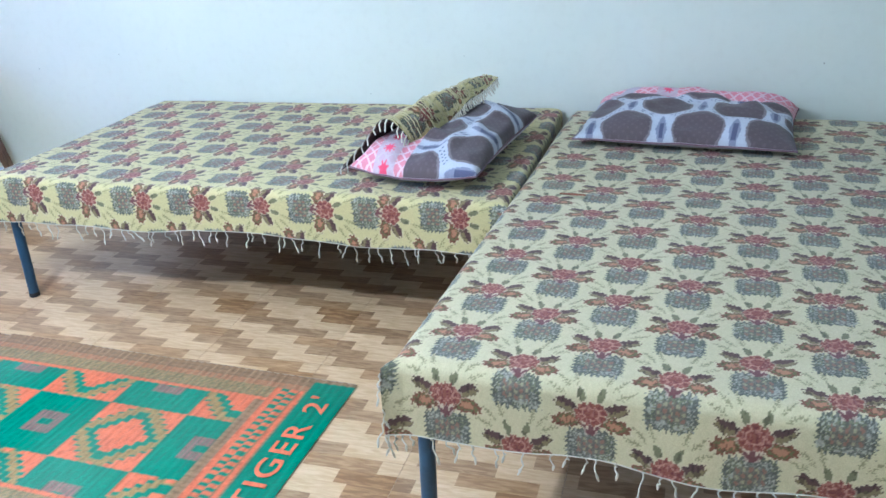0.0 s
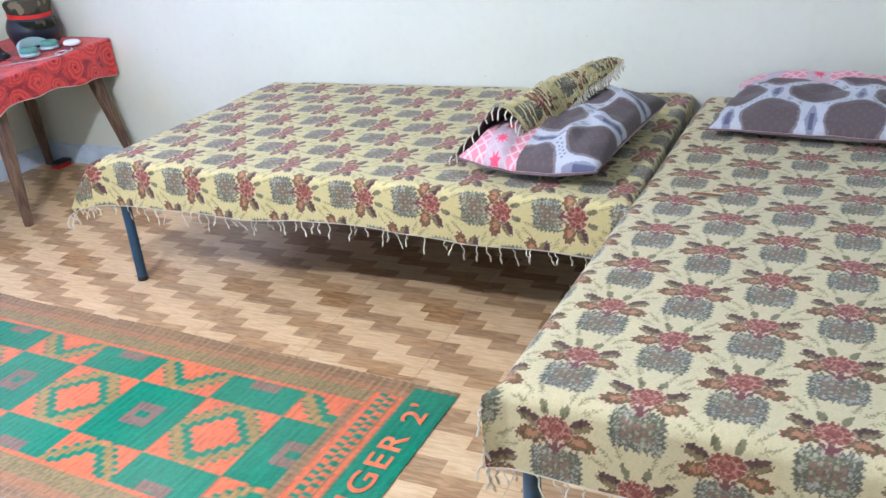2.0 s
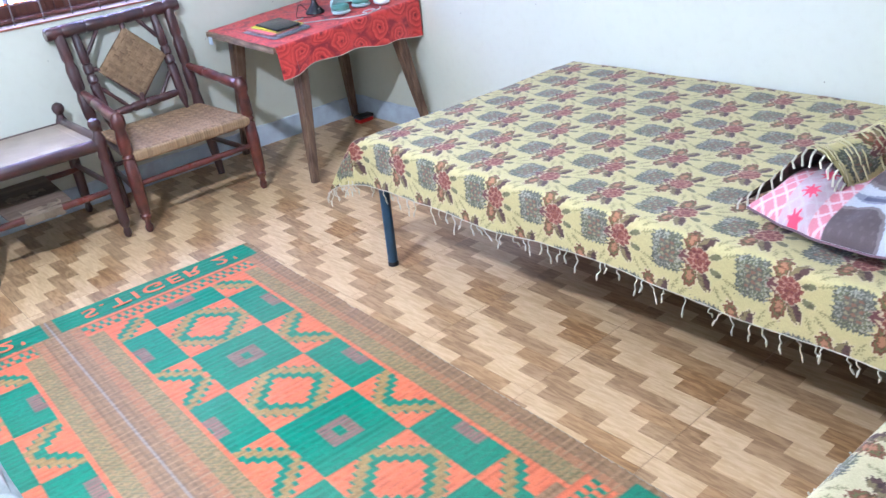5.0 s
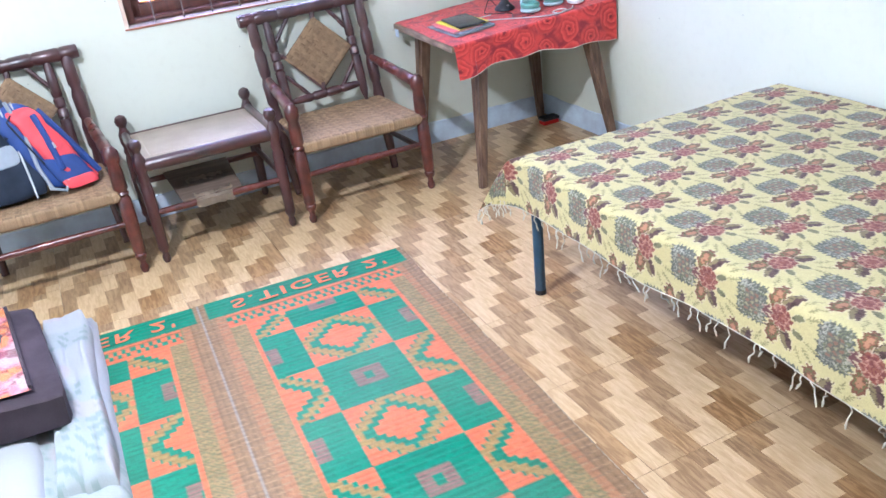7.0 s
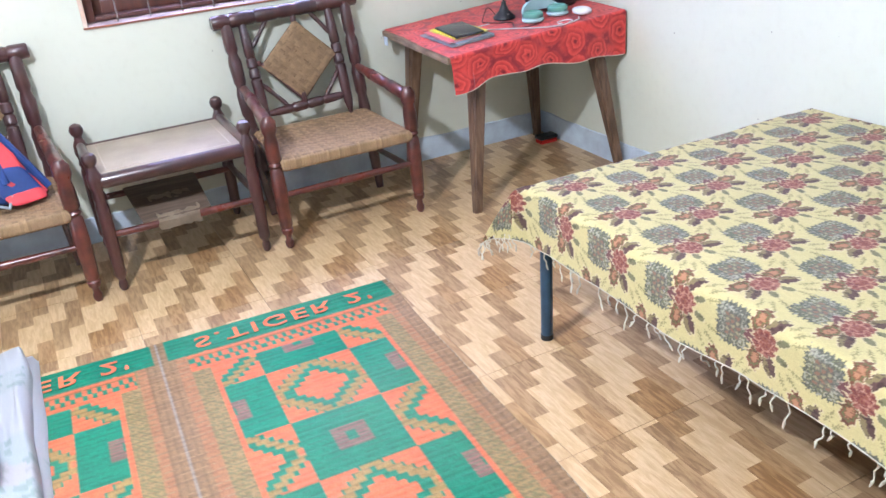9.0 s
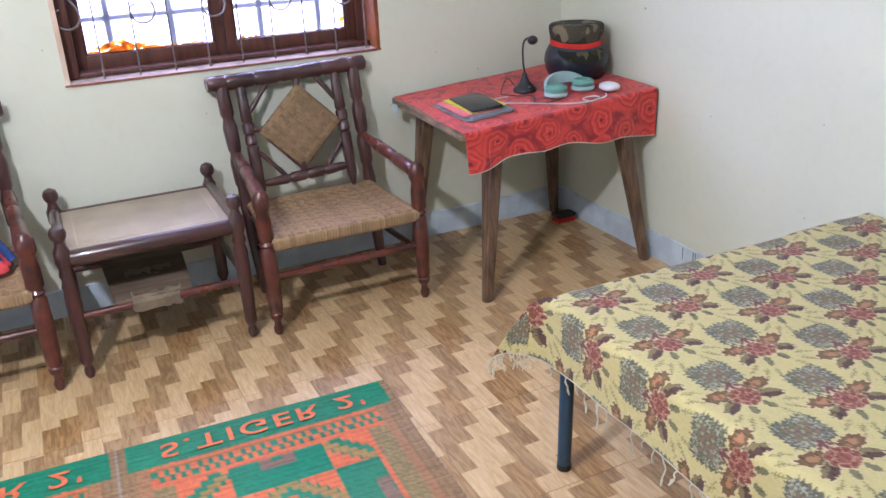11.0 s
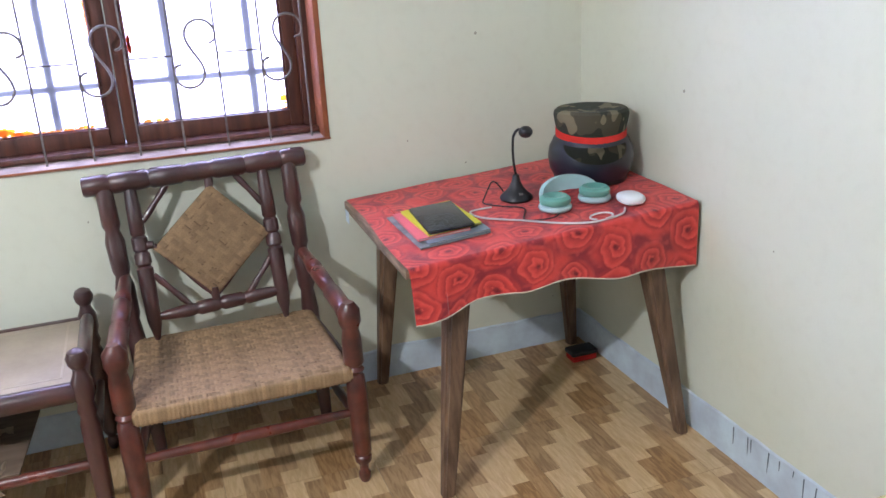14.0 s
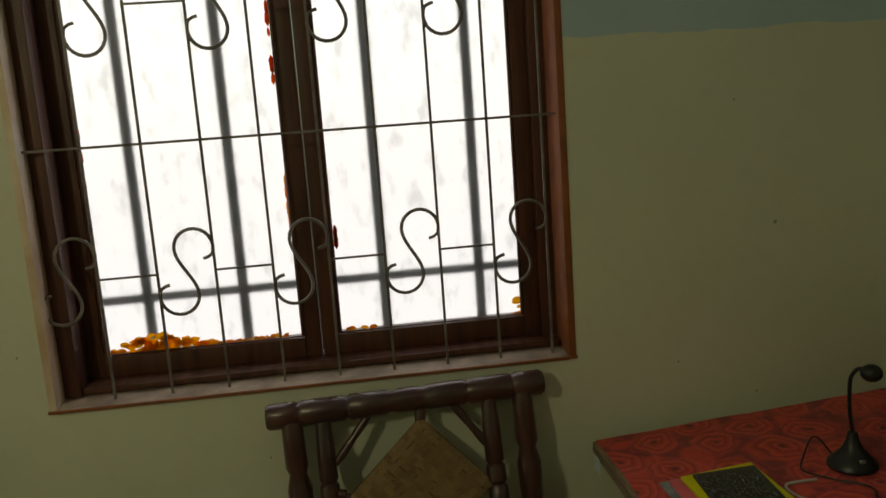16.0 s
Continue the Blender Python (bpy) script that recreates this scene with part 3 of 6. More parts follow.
def bedspread_pattern(a, b, pitch, period, a0, b0, odd, seed, ground=(0.58, 0.525, 0.29)):
    """Carnations over lace baskets with sprigs between, in staggered columns: a runs across, b up the pattern.
    Threads run along b, so every edge is stepped thread by thread."""
    thread = np.floor(a / 0.0046)
    comb = value_noise(thread, 0 * thread + seed, seed + 5) - 0.5
    fleck = value_noise(a / 0.0046, b / 0.009, seed + 6)
    fleck2 = value_noise(a / 0.0046 + 9, b / 0.012 + 4, seed + 7)
    patch = value_noise(a * 34, b * 34, seed + 2)
    col = np.zeros(a.shape + (3,)) + np.array(ground)
    col *= (0.95 + 0.10 * fleck)[..., None]
    b = b + 0.008 * comb
    k0 = np.round((a - a0) / pitch)
    for dk in (-1, 0, 1):
        k = k0 + dk
        par = np.mod(k, 2)
        bb = b - b0 - odd * par
        n0 = np.floor(bb / period)
        for dn in (0, 1):
            n = n0 + dn
            x = (a - a0 - k * pitch) / pitch * 0.1605
            y = (bb - n * period) / period * 0.2245
            # sprigs: fern twigs fanning out above the flower
            for sx, sy, ang in ((0.036, 0.088, 0.30), (0.060, 0.078, 0.75), (0.073, 0.055, 1.15)):
                dx, dy = np.abs(x) - sx, y - sy
                u = dx * math.sin(ang) + dy * math.cos(ang)
                w = dx * math.cos(ang) - dy * math.sin(ang)
                stem = (np.abs(w) < 0.0015) & (np.abs(u) < 0.022)
                barb = (np.abs(w) < 0.0085 * np.clip(1.15 - (u + 0.024) / 0.048, 0.15, 1)) & (u > -0.014) & (u < 0.024) & (np.mod(u - np.abs(w) * 0.9, 0.0088) < 0.0032)
                col = put(col, (stem | barb) * 0.62, (0.12, 0.11, 0.045))
            # basket: a lace square with spiked edges, blue-grey and green scrolls round a chequered heart
            yb = y + 0.083
            bx, by = np.abs(x) / 0.052, np.abs(yb) / 0.043
            box = np.maximum(bx, by)
            spike = 0.34 * np.abs(np.mod(x / 0.0125, 1.0) - 0.5) * (by > 0.72) + 0.34 * np.abs(np.mod(yb / 0.0125, 1.0) - 0.5) * (bx > 0.72)
            inside = box + spike < 1.10
            lace = np.where((patch > 0.52)[..., None], np.array((0.165, 0.165, 0.09)), np.array((0.185, 0.18, 0.145)))
            curl = np.sin(x * 300 + 2.4 * np.sin(yb * 260)) * np.sin(yb * 300 + 2.4 * np.sin(x * 240))
            lace = put(lace, (curl > 0.22) * 0.85, (0.075, 0.08, 0.062))
            lace = put(lace, (curl < -0.30) * 0.75, (0.38, 0.365, 0.27))
            lace = put(lace, ((box + spike > 0.93) & (fleck2 > 0.25)) * 0.8, (0.068, 0.072, 0.055))
            lace = put(lace, (fleck > 0.80) * 0.5, (0.44, 0.42, 0.34))
            heart = (np.abs(x) < 0.031) & (np.abs(yb) < 0.0215)
            gx, gy = np.mod(x / 0.0124 + 0.5, 1.0) - 0.5, np.mod(yb / 0.0143 + 0.5, 1.0) - 0.5
            odd_dot = np.mod(np.round(x / 0.0124) + np.round(yb / 0.0143), 2) > 0.5
            lace = put(lace, heart * 0.8, (0.115, 0.095, 0.07))
            lace = put(lace, (heart & (gx ** 2 + gy ** 2 < 0.125) & odd_dot) * 0.75, (0.26, 0.12, 0.075))
            lace = put(lace, (heart & (gx ** 2 + gy ** 2 < 0.10) & ~odd_dot) * 0.9, (0.30, 0.27, 0.15))
            m = (inside * 0.97)[..., None]
            col = col * (1 - m) + lace * m
            # branching stem under the flower, with pale gaps
            ax = np.abs(x)
            trunk = (ax < 0.0055) & (y < -0.004) & (y > -0.052)
            bough = (np.abs(ax - 0.9 * (y + 0.050)) < 0.0048) & (y < -0.014) & (y > -0.048)
            col = put(col, ((ax < 0.028 + 0.3 * y) & (y < -0.006) & (y > -0.052)) * 0.55, (0.50, 0.36, 0.27))
            col = put(col, (trunk | bough) * 0.95, (0.13, 0.042, 0.045))
            # side blooms, split leaves and two buds: each edged with pale thread
            for sx, sy, rx, ry, ang, rgb, kind in ((0.049, -0.019, 0.034, 0.0185, -0.15, (0.165, 0.060, 0.028), 0), (0.051, 0.018, 0.031, 0.0150, 0.45, (0.075, 0.034, 0.030), 1),
                                                   (0.021, 0.047, 0.0080, 0.017, -0.35, (0.165, 0.155, 0.075), 2)):
                c, s = math.cos(ang), math.sin(ang)
                dx, dy = ax - sx, y - sy
                u, w = (dx * c + dy * s) / rx, (-dx * s + dy * c) / ry
                d = u * u + w * w
                if kind == 0:
                    d = d * (1 + 0.20 * np.cos(9 * np.arctan2(w, u)))
                if kind == 1:
                    d = d + 0.55 * np.clip(u, 0, 1) * (np.abs(w) < 0.22)
                col = put(col, (d < 1.30) * 0.6, (0.60, 0.50, 0.32))
                col = put(col, (d < 1.0) * 0.97, rgb)
                if kind == 0:
                    col = put(col, ((d > 0.28) & (d < 0.55)) * 0.8, (0.125, 0.135, 0.045))
                    col = put(col, (d < 0.20) * 0.8, (0.42, 0.20, 0.10))
                if kind == 1:
                    col = put(col, ((d < 0.9) & (w < -0.1)) * 0.85, (0.22, 0.175, 0.075))
                col = put(col, ((d < 1.0) & (fleck2 > 0.74)) * 0.6, tuple(v * 0.4 for v in rgb))
            # flower head: a fan of crimson petals parted by pale threads
            th, rr = np.arctan2(y * 1.15 - 0.004, x), np.hypot(x, y * 1.15 - 0.004)
            lobe = np.abs(np.sin(4.5 * th + 0.8))
            lim = 0.0295 + 0.0055 * lobe ** 0.6
            lim = lim - 0.006 * (patch - 0.5)
            col = put(col, (rr < lim + 0.003) * 0.4, (0.60, 0.48, 0.32))
            head = rr < lim
            col = put(col, head * 0.97, (0.225, 0.066, 0.042))
            col = put(col, (head & (lobe < 0.24) & (rr > 0.017)) * 0.7, (0.52, 0.30, 0.20))
            col = put(col, (head & (lobe > 0.80) & (rr > 0.020) & (rr < 0.028)) * 0.7, (0.14, 0.030, 0.028))
            col = put(col, (np.abs(rr - 0.0175) < 0.0018) * 0.6, (0.50, 0.27, 0.19))
            col = put(col, ((rr < 0.0155) & (np.abs(np.sin(3 * th)) < 0.4) & (rr > 0.004)) * 0.8, (0.15, 0.025, 0.03))
            col = put(col, (head & (fleck2 > 0.70)) * 0.6, (0.13, 0.03, 0.03))
            col = put(col, (head & (fleck > 0.74)) * 0.45, (0.42, 0.20, 0.14))
    return col


def drape(s, length, drop0, r):
    """Along one direction: how far out and how far down cloth of arc length s lies past an edge at 0 or at length."""
    over = np.where(s < 0, -s, np.where(s > length, s - length, 0.0))
    q = np.minimum(over, r * math.pi / 2)
    out = r * np.sin(q / r)
    down = r * (1 - np.cos(q / r)) + np.maximum(over - r * math.pi / 2, 0)
    base = np.clip(s, 0, length)
    return base, np.sign(s - base) * out, down


def bedspread(name, label, o, ex, ey, U, V, left, right, front, r, pat, seed, group, step):
    """A bedspread on a bed whose front left corner is o: it hangs at the left, right and front."""
    s = np.arange(-left, U + right, step)
    t = np.arange(-front, V, step)
    S, T = np.meshgrid(s, t, indexing="ij")
    bu, ou, du = drape(S, U, left, r)
    bv, ov, dv = drape(T, V, front, r)
    d = (du ** 4 + dv ** 4) ** 0.25
    flare = np.minimum(np.abs(S - bu), np.abs(T - bv))
    wob = value_noise(S * 4 + 9, T * 4 + 3, seed) - 0.5
    ripple = np.sin(S * 9 + seed) * 0.5 + np.sin(S * 17 + 1.3 * seed) * 0.25 + np.sin(T * 13 + seed) * 0.4
    X = bu + ou + np.sign(ou) * (0.55 * flare + 0.035 * ripple * d)
    Y = bv + ov + np.sign(ov) * (0.45 * flare + 0.045 * ripple * d)
    Z = o[2] - d + 0.006 * wob + 0.003 * (value_noise(S * 17, T * 17, seed + 4) - 0.5)
    Z = Z - 0.034 * (value_noise(S * 4.5 + 2, T * 0, seed + 8) - 0.5) * smooth_step(0.03, front, dv)
    Z = Z - 0.012 * (value_noise(S * 1.6, T * 1.6, seed + 6) - 0.3)
    pts = np.stack([o[0] + X * ex[0] + Y * ey[0], o[1] + X * ex[1] + Y * ey[1], Z], -1)
    cols = pat(S, T)
    root = thing(name, label, "bedspread", (o[0] + U / 2 * ex[0], o[1] + U / 2 * ex[1], 0), group)
    sheet_part("cloth", pts, cols, M_BED, root)
    # hem cord and tassels
    part("hem", tube([tuple(p) for p in pts[::10, 0]], 0.0018, 5), M_FRINGE, root, "pale twisted hem")
    rng = random.Random(seed)
    forms = []
    for q in range(7):
        bm = bmesh.new()
        L = rng.uniform(0.022, 0.056)
        bend = rng.uniform(-0.020, 0.020)
        path = [(bend * (k / 6) ** 2 + 0.003 * math.sin(k * 1.7 + q), 0.004 * math.sin(k + q), -L * k / 6) for k in range(7)]
        tube(path, 0.0021, 5, bm)
        turned(path[-2], (path[-1][0], path[-1][1], path[-1][2] - 0.012), [(0, 0.0024), (0.4, 0.0034), (1, 0.0018)], 6, bm)
        forms.append(link_mesh("tassel", bm, M_FRINGE))
    gap = int(0.040 / step)
    jit = lambda k, top: min(max(k + rng.randrange(-gap // 3, gap // 3 + 1), 0), top - 1)
    spots = [pts[jit(i, len(s)), 0] for i in range(2, len(s), gap) if rng.random() > 0.06] + [pts[0, jit(j, len(t))] for j in range(gap, len(t), gap)]
    spots += [pts[min(k * 3, len(s) - 1), 0] for k in range(4)] + [pts[-1 - k * 3, 0] for k in range(5)]
    for p in spots:
        ob = new("tassel", rng.choice(forms))
        ob.matrix_basis = Matrix.Translation(Vector(p) - ORG[root.name]) @ Euler((rng.uniform(-0.25, 0.25), rng.uniform(-0.3, 0.3), rng.uniform(0, 6.3))).to_matrix().to_4x4()
        ob.parent = root
    return root


def bed(label, o, ex, ey, U, V, zt, group):
    """A steel pipe cot with a plywood deck and a mattress, front left corner at o."""
    c = lambda u, v, z: (o[0] + u * ex[0] + v * ey[0], o[1] + u * ex[1] + v * ey[1], z)
    root = thing("bed", label, "bed", c(U / 2, V / 2, 0), group)

    def slab(u0, u1, v0, v1, z0, z1, r):
        bm = rbox(u0, u1, v0, v1, z0, z1, r, 3)
        for w in bm.verts:
            w.co = Vector(c(w.co.x, w.co.y, w.co.z))
        return bm

    zf = zt - 0.16
    part("deck", slab(0.005, U - 0.005, 0.005, V - 0.005, zf + 0.016, zf + 0.04, 0.002), M_PLY, root, "reddish plywood deck")
    part("mattress", slab(0.02, U - 0.02, 0.02, V - 0.02, zf + 0.041, zt - 0.012, 0.035), M_MATTRESS, root)
    for a, b in (((0.03, 0.03), (U - 0.03, 0.03)), ((0.03, V - 0.03), (U - 0.03, V - 0.03)), ((0.03, 0.03), (0.03, V - 0.03)), ((U - 0.03, 0.03), (U - 0.03, V - 0.03)), ((U / 2, 0.03), (U / 2, V - 0.03))):
        part("rail", tube([c(*a, zf), c(*b, zf)], 0.016, 10), M_PIPE, root)
    for u, v in ((0.03, 0.022), (U - 0.06, 0.16), (0.03, V - 0.05), (U - 0.06, V - 0.05)):
        leg = part("leg", turned(c(u - 0.014, v, 0.012), c(u - 0.006, v, zf + 0.012), [(0, 0.020), (1, 0.020)], 16), M_PIPE, root, "blue enamelled steel pipe leg")
        part("foot_cap", turned(c(u - 0.014, v, 0.0), c(u - 0.014, v, 0.02), [(0, 0.018), (0.1, 0.0215), (0.9, 0.0215), (1, 0.0205)], 16), M_BLACK, leg)
    return root


ZB = 0.545
B1O, B1U, B1V = (1.80, -1.213, ZB), 2.0, 1.195
bed("blue steel-legged bed lying along the wall", B1O, (1, 0), (0, 1), B1U, B1V, ZB, "beds")
bedspread("bedspread", "fringed yellow bedspread woven with red flowers and grey baskets", B1O, (1, 0), (0, 1), B1U + 0.035, B1V, 0.19, 0.17, 0.192, 0.03,
          lambda S, T: bedspread_pattern(T - 1.213, S + 1.80, 0.165, 0.2425, -1.285, 2.005, 0.121, 3, (0.53, 0.455, 0.205)), 3, "bedspreads", 0.0030)

ang2 = math.atan2(0.118, 2.16)
E2X, E2Y = (math.cos(ang2), -math.sin(ang2)), (math.sin(ang2), math.cos(ang2))
B2O, B2U, B2V = (3.835, -2.185, ZB), 1.21, 2.12
bed("blue steel-legged bed standing end-on to the wall", B2O, E2X, E2Y, B2U, B2V, ZB, "beds")
# same cloth as on the first bed; the paler ground paints in its lighting
bedspread("bedspread", "fringed yellow bedspread, painted paler as lit, with upright flowers over baskets", B2O, E2X, E2Y, B2U, B2V, 0.035, 0.18, 0.208, 0.035,
          lambda S, T: bedspread_pattern(S, T, 0.1605, 0.2245, 0.098, 0.135, -0.105, 8, (0.535, 0.47, 0.27)), 8, "bedspreads", 0.0028)

# ---- pillows ----
M_SEAM = surface("mauve_seam", (0.22, 0.13, 0.15), 0.85)


def cushion(cx, cy, z, w, d, h, rot, n=220, squash=0.0, bend=0.0, seed=1, bow=0.0):
    """Points of a soft pillow with pinched corners: two skins, closed round; returns points and the flat coordinates."""
    u = np.linspace(-1, 1, n)
    A, B = np.meshgrid(u, u, indexing="ij")
    puff = np.clip((1 - A ** 4) * (1 - B ** 4), 0, 1) ** 0.55
    edge = 1 - 0.05 * (1 - np.abs(A * B) ** 2) * np.maximum(np.abs(A), np.abs(B)) ** 6
    wr = value_noise(A * 5 + seed, B * 5, seed) - 0.5
    X, Y = A * w / 2 * edge, B * d / 2 * edge - bow * (1 - A ** 2) * np.clip(-B, 0, 1) ** 2
    top = h * (0.30 + 0.70 * puff * (0.9 + 0.35 * wr)) * (1 - squash * (B + 1) / 2)
    low = h * 0.30 * (1 - puff)
    c, s = math.cos(rot), math.sin(rot)
    def place(Z):
        return np.stack([cx + X * c - Y * s, cy + X * s + Y * c, z + Z + bend * (A ** 2) + 0.004 * wr], -1)
    return place(top), place(low), A, B


def arch_pattern(A, B, w, d, pink_side):
    """Grey-brown onion arches in a white ogee lattice edged with blue stitches, and a pink lattice side."""
    if d > w:
        x, y = B * d / 2 - 0.03, -A * w / 2 + w / 2 - 0.05
    else:
        x, y = A * w / 2 - 0.0555, B * d / 2 + d / 2 - 0.05
    W, P = 0.265, 0.33
    wy = y + 0.030 * np.cos(2 * math.pi * x / W) * np.sin(2 * math.pi * y / P)
    F = np.cos(2 * math.pi * x / W) + np.cos(2 * math.pi * wy / P)
    aF = np.abs(F) + 0.05 * np.abs(np.sin(x * 170)) * np.abs(np.sin(y * 150 + 1))
    col = np.zeros(A.shape + (3,)) + np.array((0.20, 0.165, 0.165))
    scal = 0.07 * np.abs(np.sin(x * 120)) * np.abs(np.cos(y * 60)) + 0.07 * np.abs(np.sin(y * 120)) * np.abs(np.cos(x * 60))
    col = put(col, (aF - scal > 0.48) * 0.97, (0.105, 0.080, 0.080))
    col = put(col, ((aF > 0.55) & (np.sin(x * 190) * np.sin(y * 230) > 0.6)) * 0.4, (0.16, 0.125, 0.125))
    col = put(col, (aF < 0.36) * 0.97, (0.49, 0.50, 0.545))
    chain = (np.abs(F - 0.10 * np.sign(np.mod(x * 1000 + y * 640, 22) - 11)) < 0.055) & (np.mod(x * 1000 + y * 640, 11) < 7.5)
    col = put(col, chain * 0.9, (0.085, 0.095, 0.14))
    for k in (0, 1):
        qx = np.mod(x - W / 2 * k + W / 2, W) - W / 2
        qy = np.mod(wy - P / 2 * (1 - k) + P / 2, P) - P / 2
        spade = (np.abs(qx) < 0.021 * np.clip(1 - np.abs(qy + 0.006) / 0.036, 0, 1) ** 0.7)
        col = put(col, (np.abs(qx) < 0.036) & (np.abs(qy) < 0.034), (0.49, 0.50, 0.545))
        col = put(col, spade * 0.95, (0.23, 0.235, 0.30))
        col = put(col, ((np.abs(qx) < 0.008) & (np.abs(qy + 0.006) < 0.016)) * 0.9, (0.085, 0.09, 0.15))
    x, y = A * w / 2 + 0.06, B * d / 2
    lat = (np.mod((x + y) * 1000, 42) < 9) | (np.mod((x - y) * 1000, 42) < 9)
    pink = np.zeros_like(col) + np.array((0.64, 0.235, 0.27))
    pink = put(pink, lat * 0.85, (0.72, 0.56, 0.58))
    zig = np.mod(y / 0.20 + 0.5, 1.0) - 0.5
    grey = np.abs(x + 0.19 + 0.10 * np.abs(zig)) < 0.035
    pink = put(pink, grey * 0.9, (0.42, 0.40, 0.44))
    pale = np.abs(x + 0.045) < 0.040
    pink = put(pink, pale * 0.8, (0.50, 0.43, 0.46))
    sy_ = np.mod(y + 0.03, 0.075) - 0.0375
    star = np.hypot(x + 0.045, sy_) * (1 + 0.35 * np.cos(8 * np.arctan2(sy_, x + 0.045)))
    pink = put(pink, (star < 0.016) * 0.95, (0.74, 0.06, 0.13))
    m = pink_side(A, B)
    return col * (1 - m[..., None]) + pink * m[..., None]


def pillow(label, args, pink, group="pillows", pattern=arch_pattern, material=None):
    top, low, A, B = cushion(**args)
    root = thing("pillow", label, "pillow", (args["cx"], args["cy"], args["z"]), group)
    cols = pattern(A, B, args["w"], args["d"], pink)
    sheet_part("pillowcase_front", top, cols, material or M_PIL, root)
    sheet_part("pillowcase_back", low[:, ::-1], np.zeros_like(cols) + np.array((0.45, 0.40, 0.42)), material or M_PIL, root)
    rim = [tuple(p) for p in np.concatenate([top[:, 0], top[-1, 1:], top[::-1, -1][1:], top[0, ::-1][1:]])[::3]]
    part("seam", tube([(p[0], p[1], p[2] - 0.004) for p in rim], 0.0032, 5), M_SEAM, root)
    return root


pillow("grey and white arch-printed pillow with a pink lattice side", dict(cx=3.55, cy=-0.78, z=ZB + 0.006, w=0.47, d=0.74, h=0.135, rot=-0.10, squash=-0.25, seed=2, bow=0.035, bend=0.02),
       lambda A, B: smooth_step(-0.02, 0.0, -A - 0.12 + 0.25 * (B + 1) * 0.0))
pillow("arch-printed grey pillow with pink back edge by the wall", dict(cx=4.415, cy=-0.37, z=ZB + 0.004, w=0.80, d=0.56, h=0.115, rot=-0.10, squash=-0.35, seed=5),
       lambda A, B: smooth_step(0.26, 0.29, B + 0.05 * A))

# ---- folded blanket propped over the pillow ----
fold = thing("folded_blanket", "folded flowered blanket with fringe and dark lining, propped on a pillow", "blanket", (3.42, -0.75, ZB))
near = [(3.185, -1.0, 0.556), (3.29, -1.02, 0.655), (3.385, -1.045, 0.756), (3.45, -1.035, 0.725), (3.475, -1.01, 0.668), (3.495, -0.99, 0.632)]
far = [(3.40, -0.36, 0.60), (3.50, -0.36, 0.69), (3.605, -0.365, 0.768), (3.628, -0.368, 0.770), (3.642, -0.372, 0.764), (3.652, -0.376, 0.757)]


def catmull(p, t):
    n = len(p) - 1
    i = min(int(t * n), n - 1)
    f = t * n - i
    g = lambda k: np.array(p[max(0, min(n, k))])
    a, b, c, d = g(i - 1), g(i), g(i + 1), g(i + 2)
    return 0.5 * (2 * b + (c - a) * f + (2 * a - 5 * b + 4 * c - d) * f * f + (3 * b - a - 3 * c + d) * f ** 3)


NU, NV = 120, 220
pts = np.zeros((NU, NV, 3))
for i in range(NU):
    a, b = catmull(near, i / (NU - 1)), catmull(far, i / (NU - 1))
    for j in range(NV):
        f = j / (NV - 1)
        pts[i, j] = a * (1 - f) + b * f
        pts[i, j, 2] += 0.022 * math.sin(math.pi * f) * min(1, 2.2 * i / NU) * (1 - 0.35 * i / NU) + 0.005 * math.sin(f * 14 + i * 0.05)
gi, gj = np.meshgrid(np.linspace(0, 0.36, NU), np.linspace(0, 0.70, NV), indexing="ij")
sheet_part("cloth", pts, bedspread_pattern(gi, gj, 0.165, 0.24, 0.07, 0.04, 0.12, 12, (0.55, 0.47, 0.21)), M_BED, fold)
inner = pts.copy()
inner[:, :, 2] -= 0.010
inner[:, :, 1] += 0.004
sheet_part("lining", inner[:, ::-1], None, M_LINING, fold, "dark brown lining")
rng = random.Random(9)
for j in range(2, NV - 4, 4):
    p = pts[-1, j]
    part("fringe_strand", tube([tuple(p), (p[0] + 0.006, p[1] - rng.uniform(0, 0.02), p[2] - 0.012), (p[0] + 0.014 + rng.uniform(-0.006, 0.006), p[1] - 0.012, p[2] - rng.uniform(0.02, 0.036))], 0.0032, 5), M_FRINGE, fold)
for i in range(4, NU, 7):
    p = pts[i, 0]
    part("fringe_strand", tube([tuple(p), (p[0] - 0.003, p[1] - 0.014, p[2] - 0.012), (p[0] + rng.uniform(-0.008, 0.008), p[1] - 0.02, p[2] - rng.uniform(0.025, 0.045))], 0.003, 5), M_FRINGE, fold)

for k in range(130):
    i, j = rng.randrange(NU // 3, NU - 3), rng.randrange(3, NV - 6)
    p, q, r = pts[i, j], pts[min(i + 9, NU - 1), j - 1], pts[min(i + 17, NU - 1), j - 2]
    up = (rng.uniform(-0.003, 0.003), rng.uniform(-0.005, 0.002))
    part("loose_strand", tube([(p[0], p[1], p[2] + 0.004), (q[0] + up[0], q[1] + up[1], q[2] + 0.006), (r[0] + 2 * up[0], r[1] + 2 * up[1], r[2] + 0.003)], 0.0024, 5), M_STRAND, fold)

# a thin brown stick left on the bedspread
whole("stick", turned((4.02, -1.135, ZB + 0.006), (4.105, -1.14, ZB + 0.006), [(0, 0.003), (0.5, 0.0045), (1, 0.003)], 8), M_PLY, "thin brown stick lying on the bedspread", "stick")

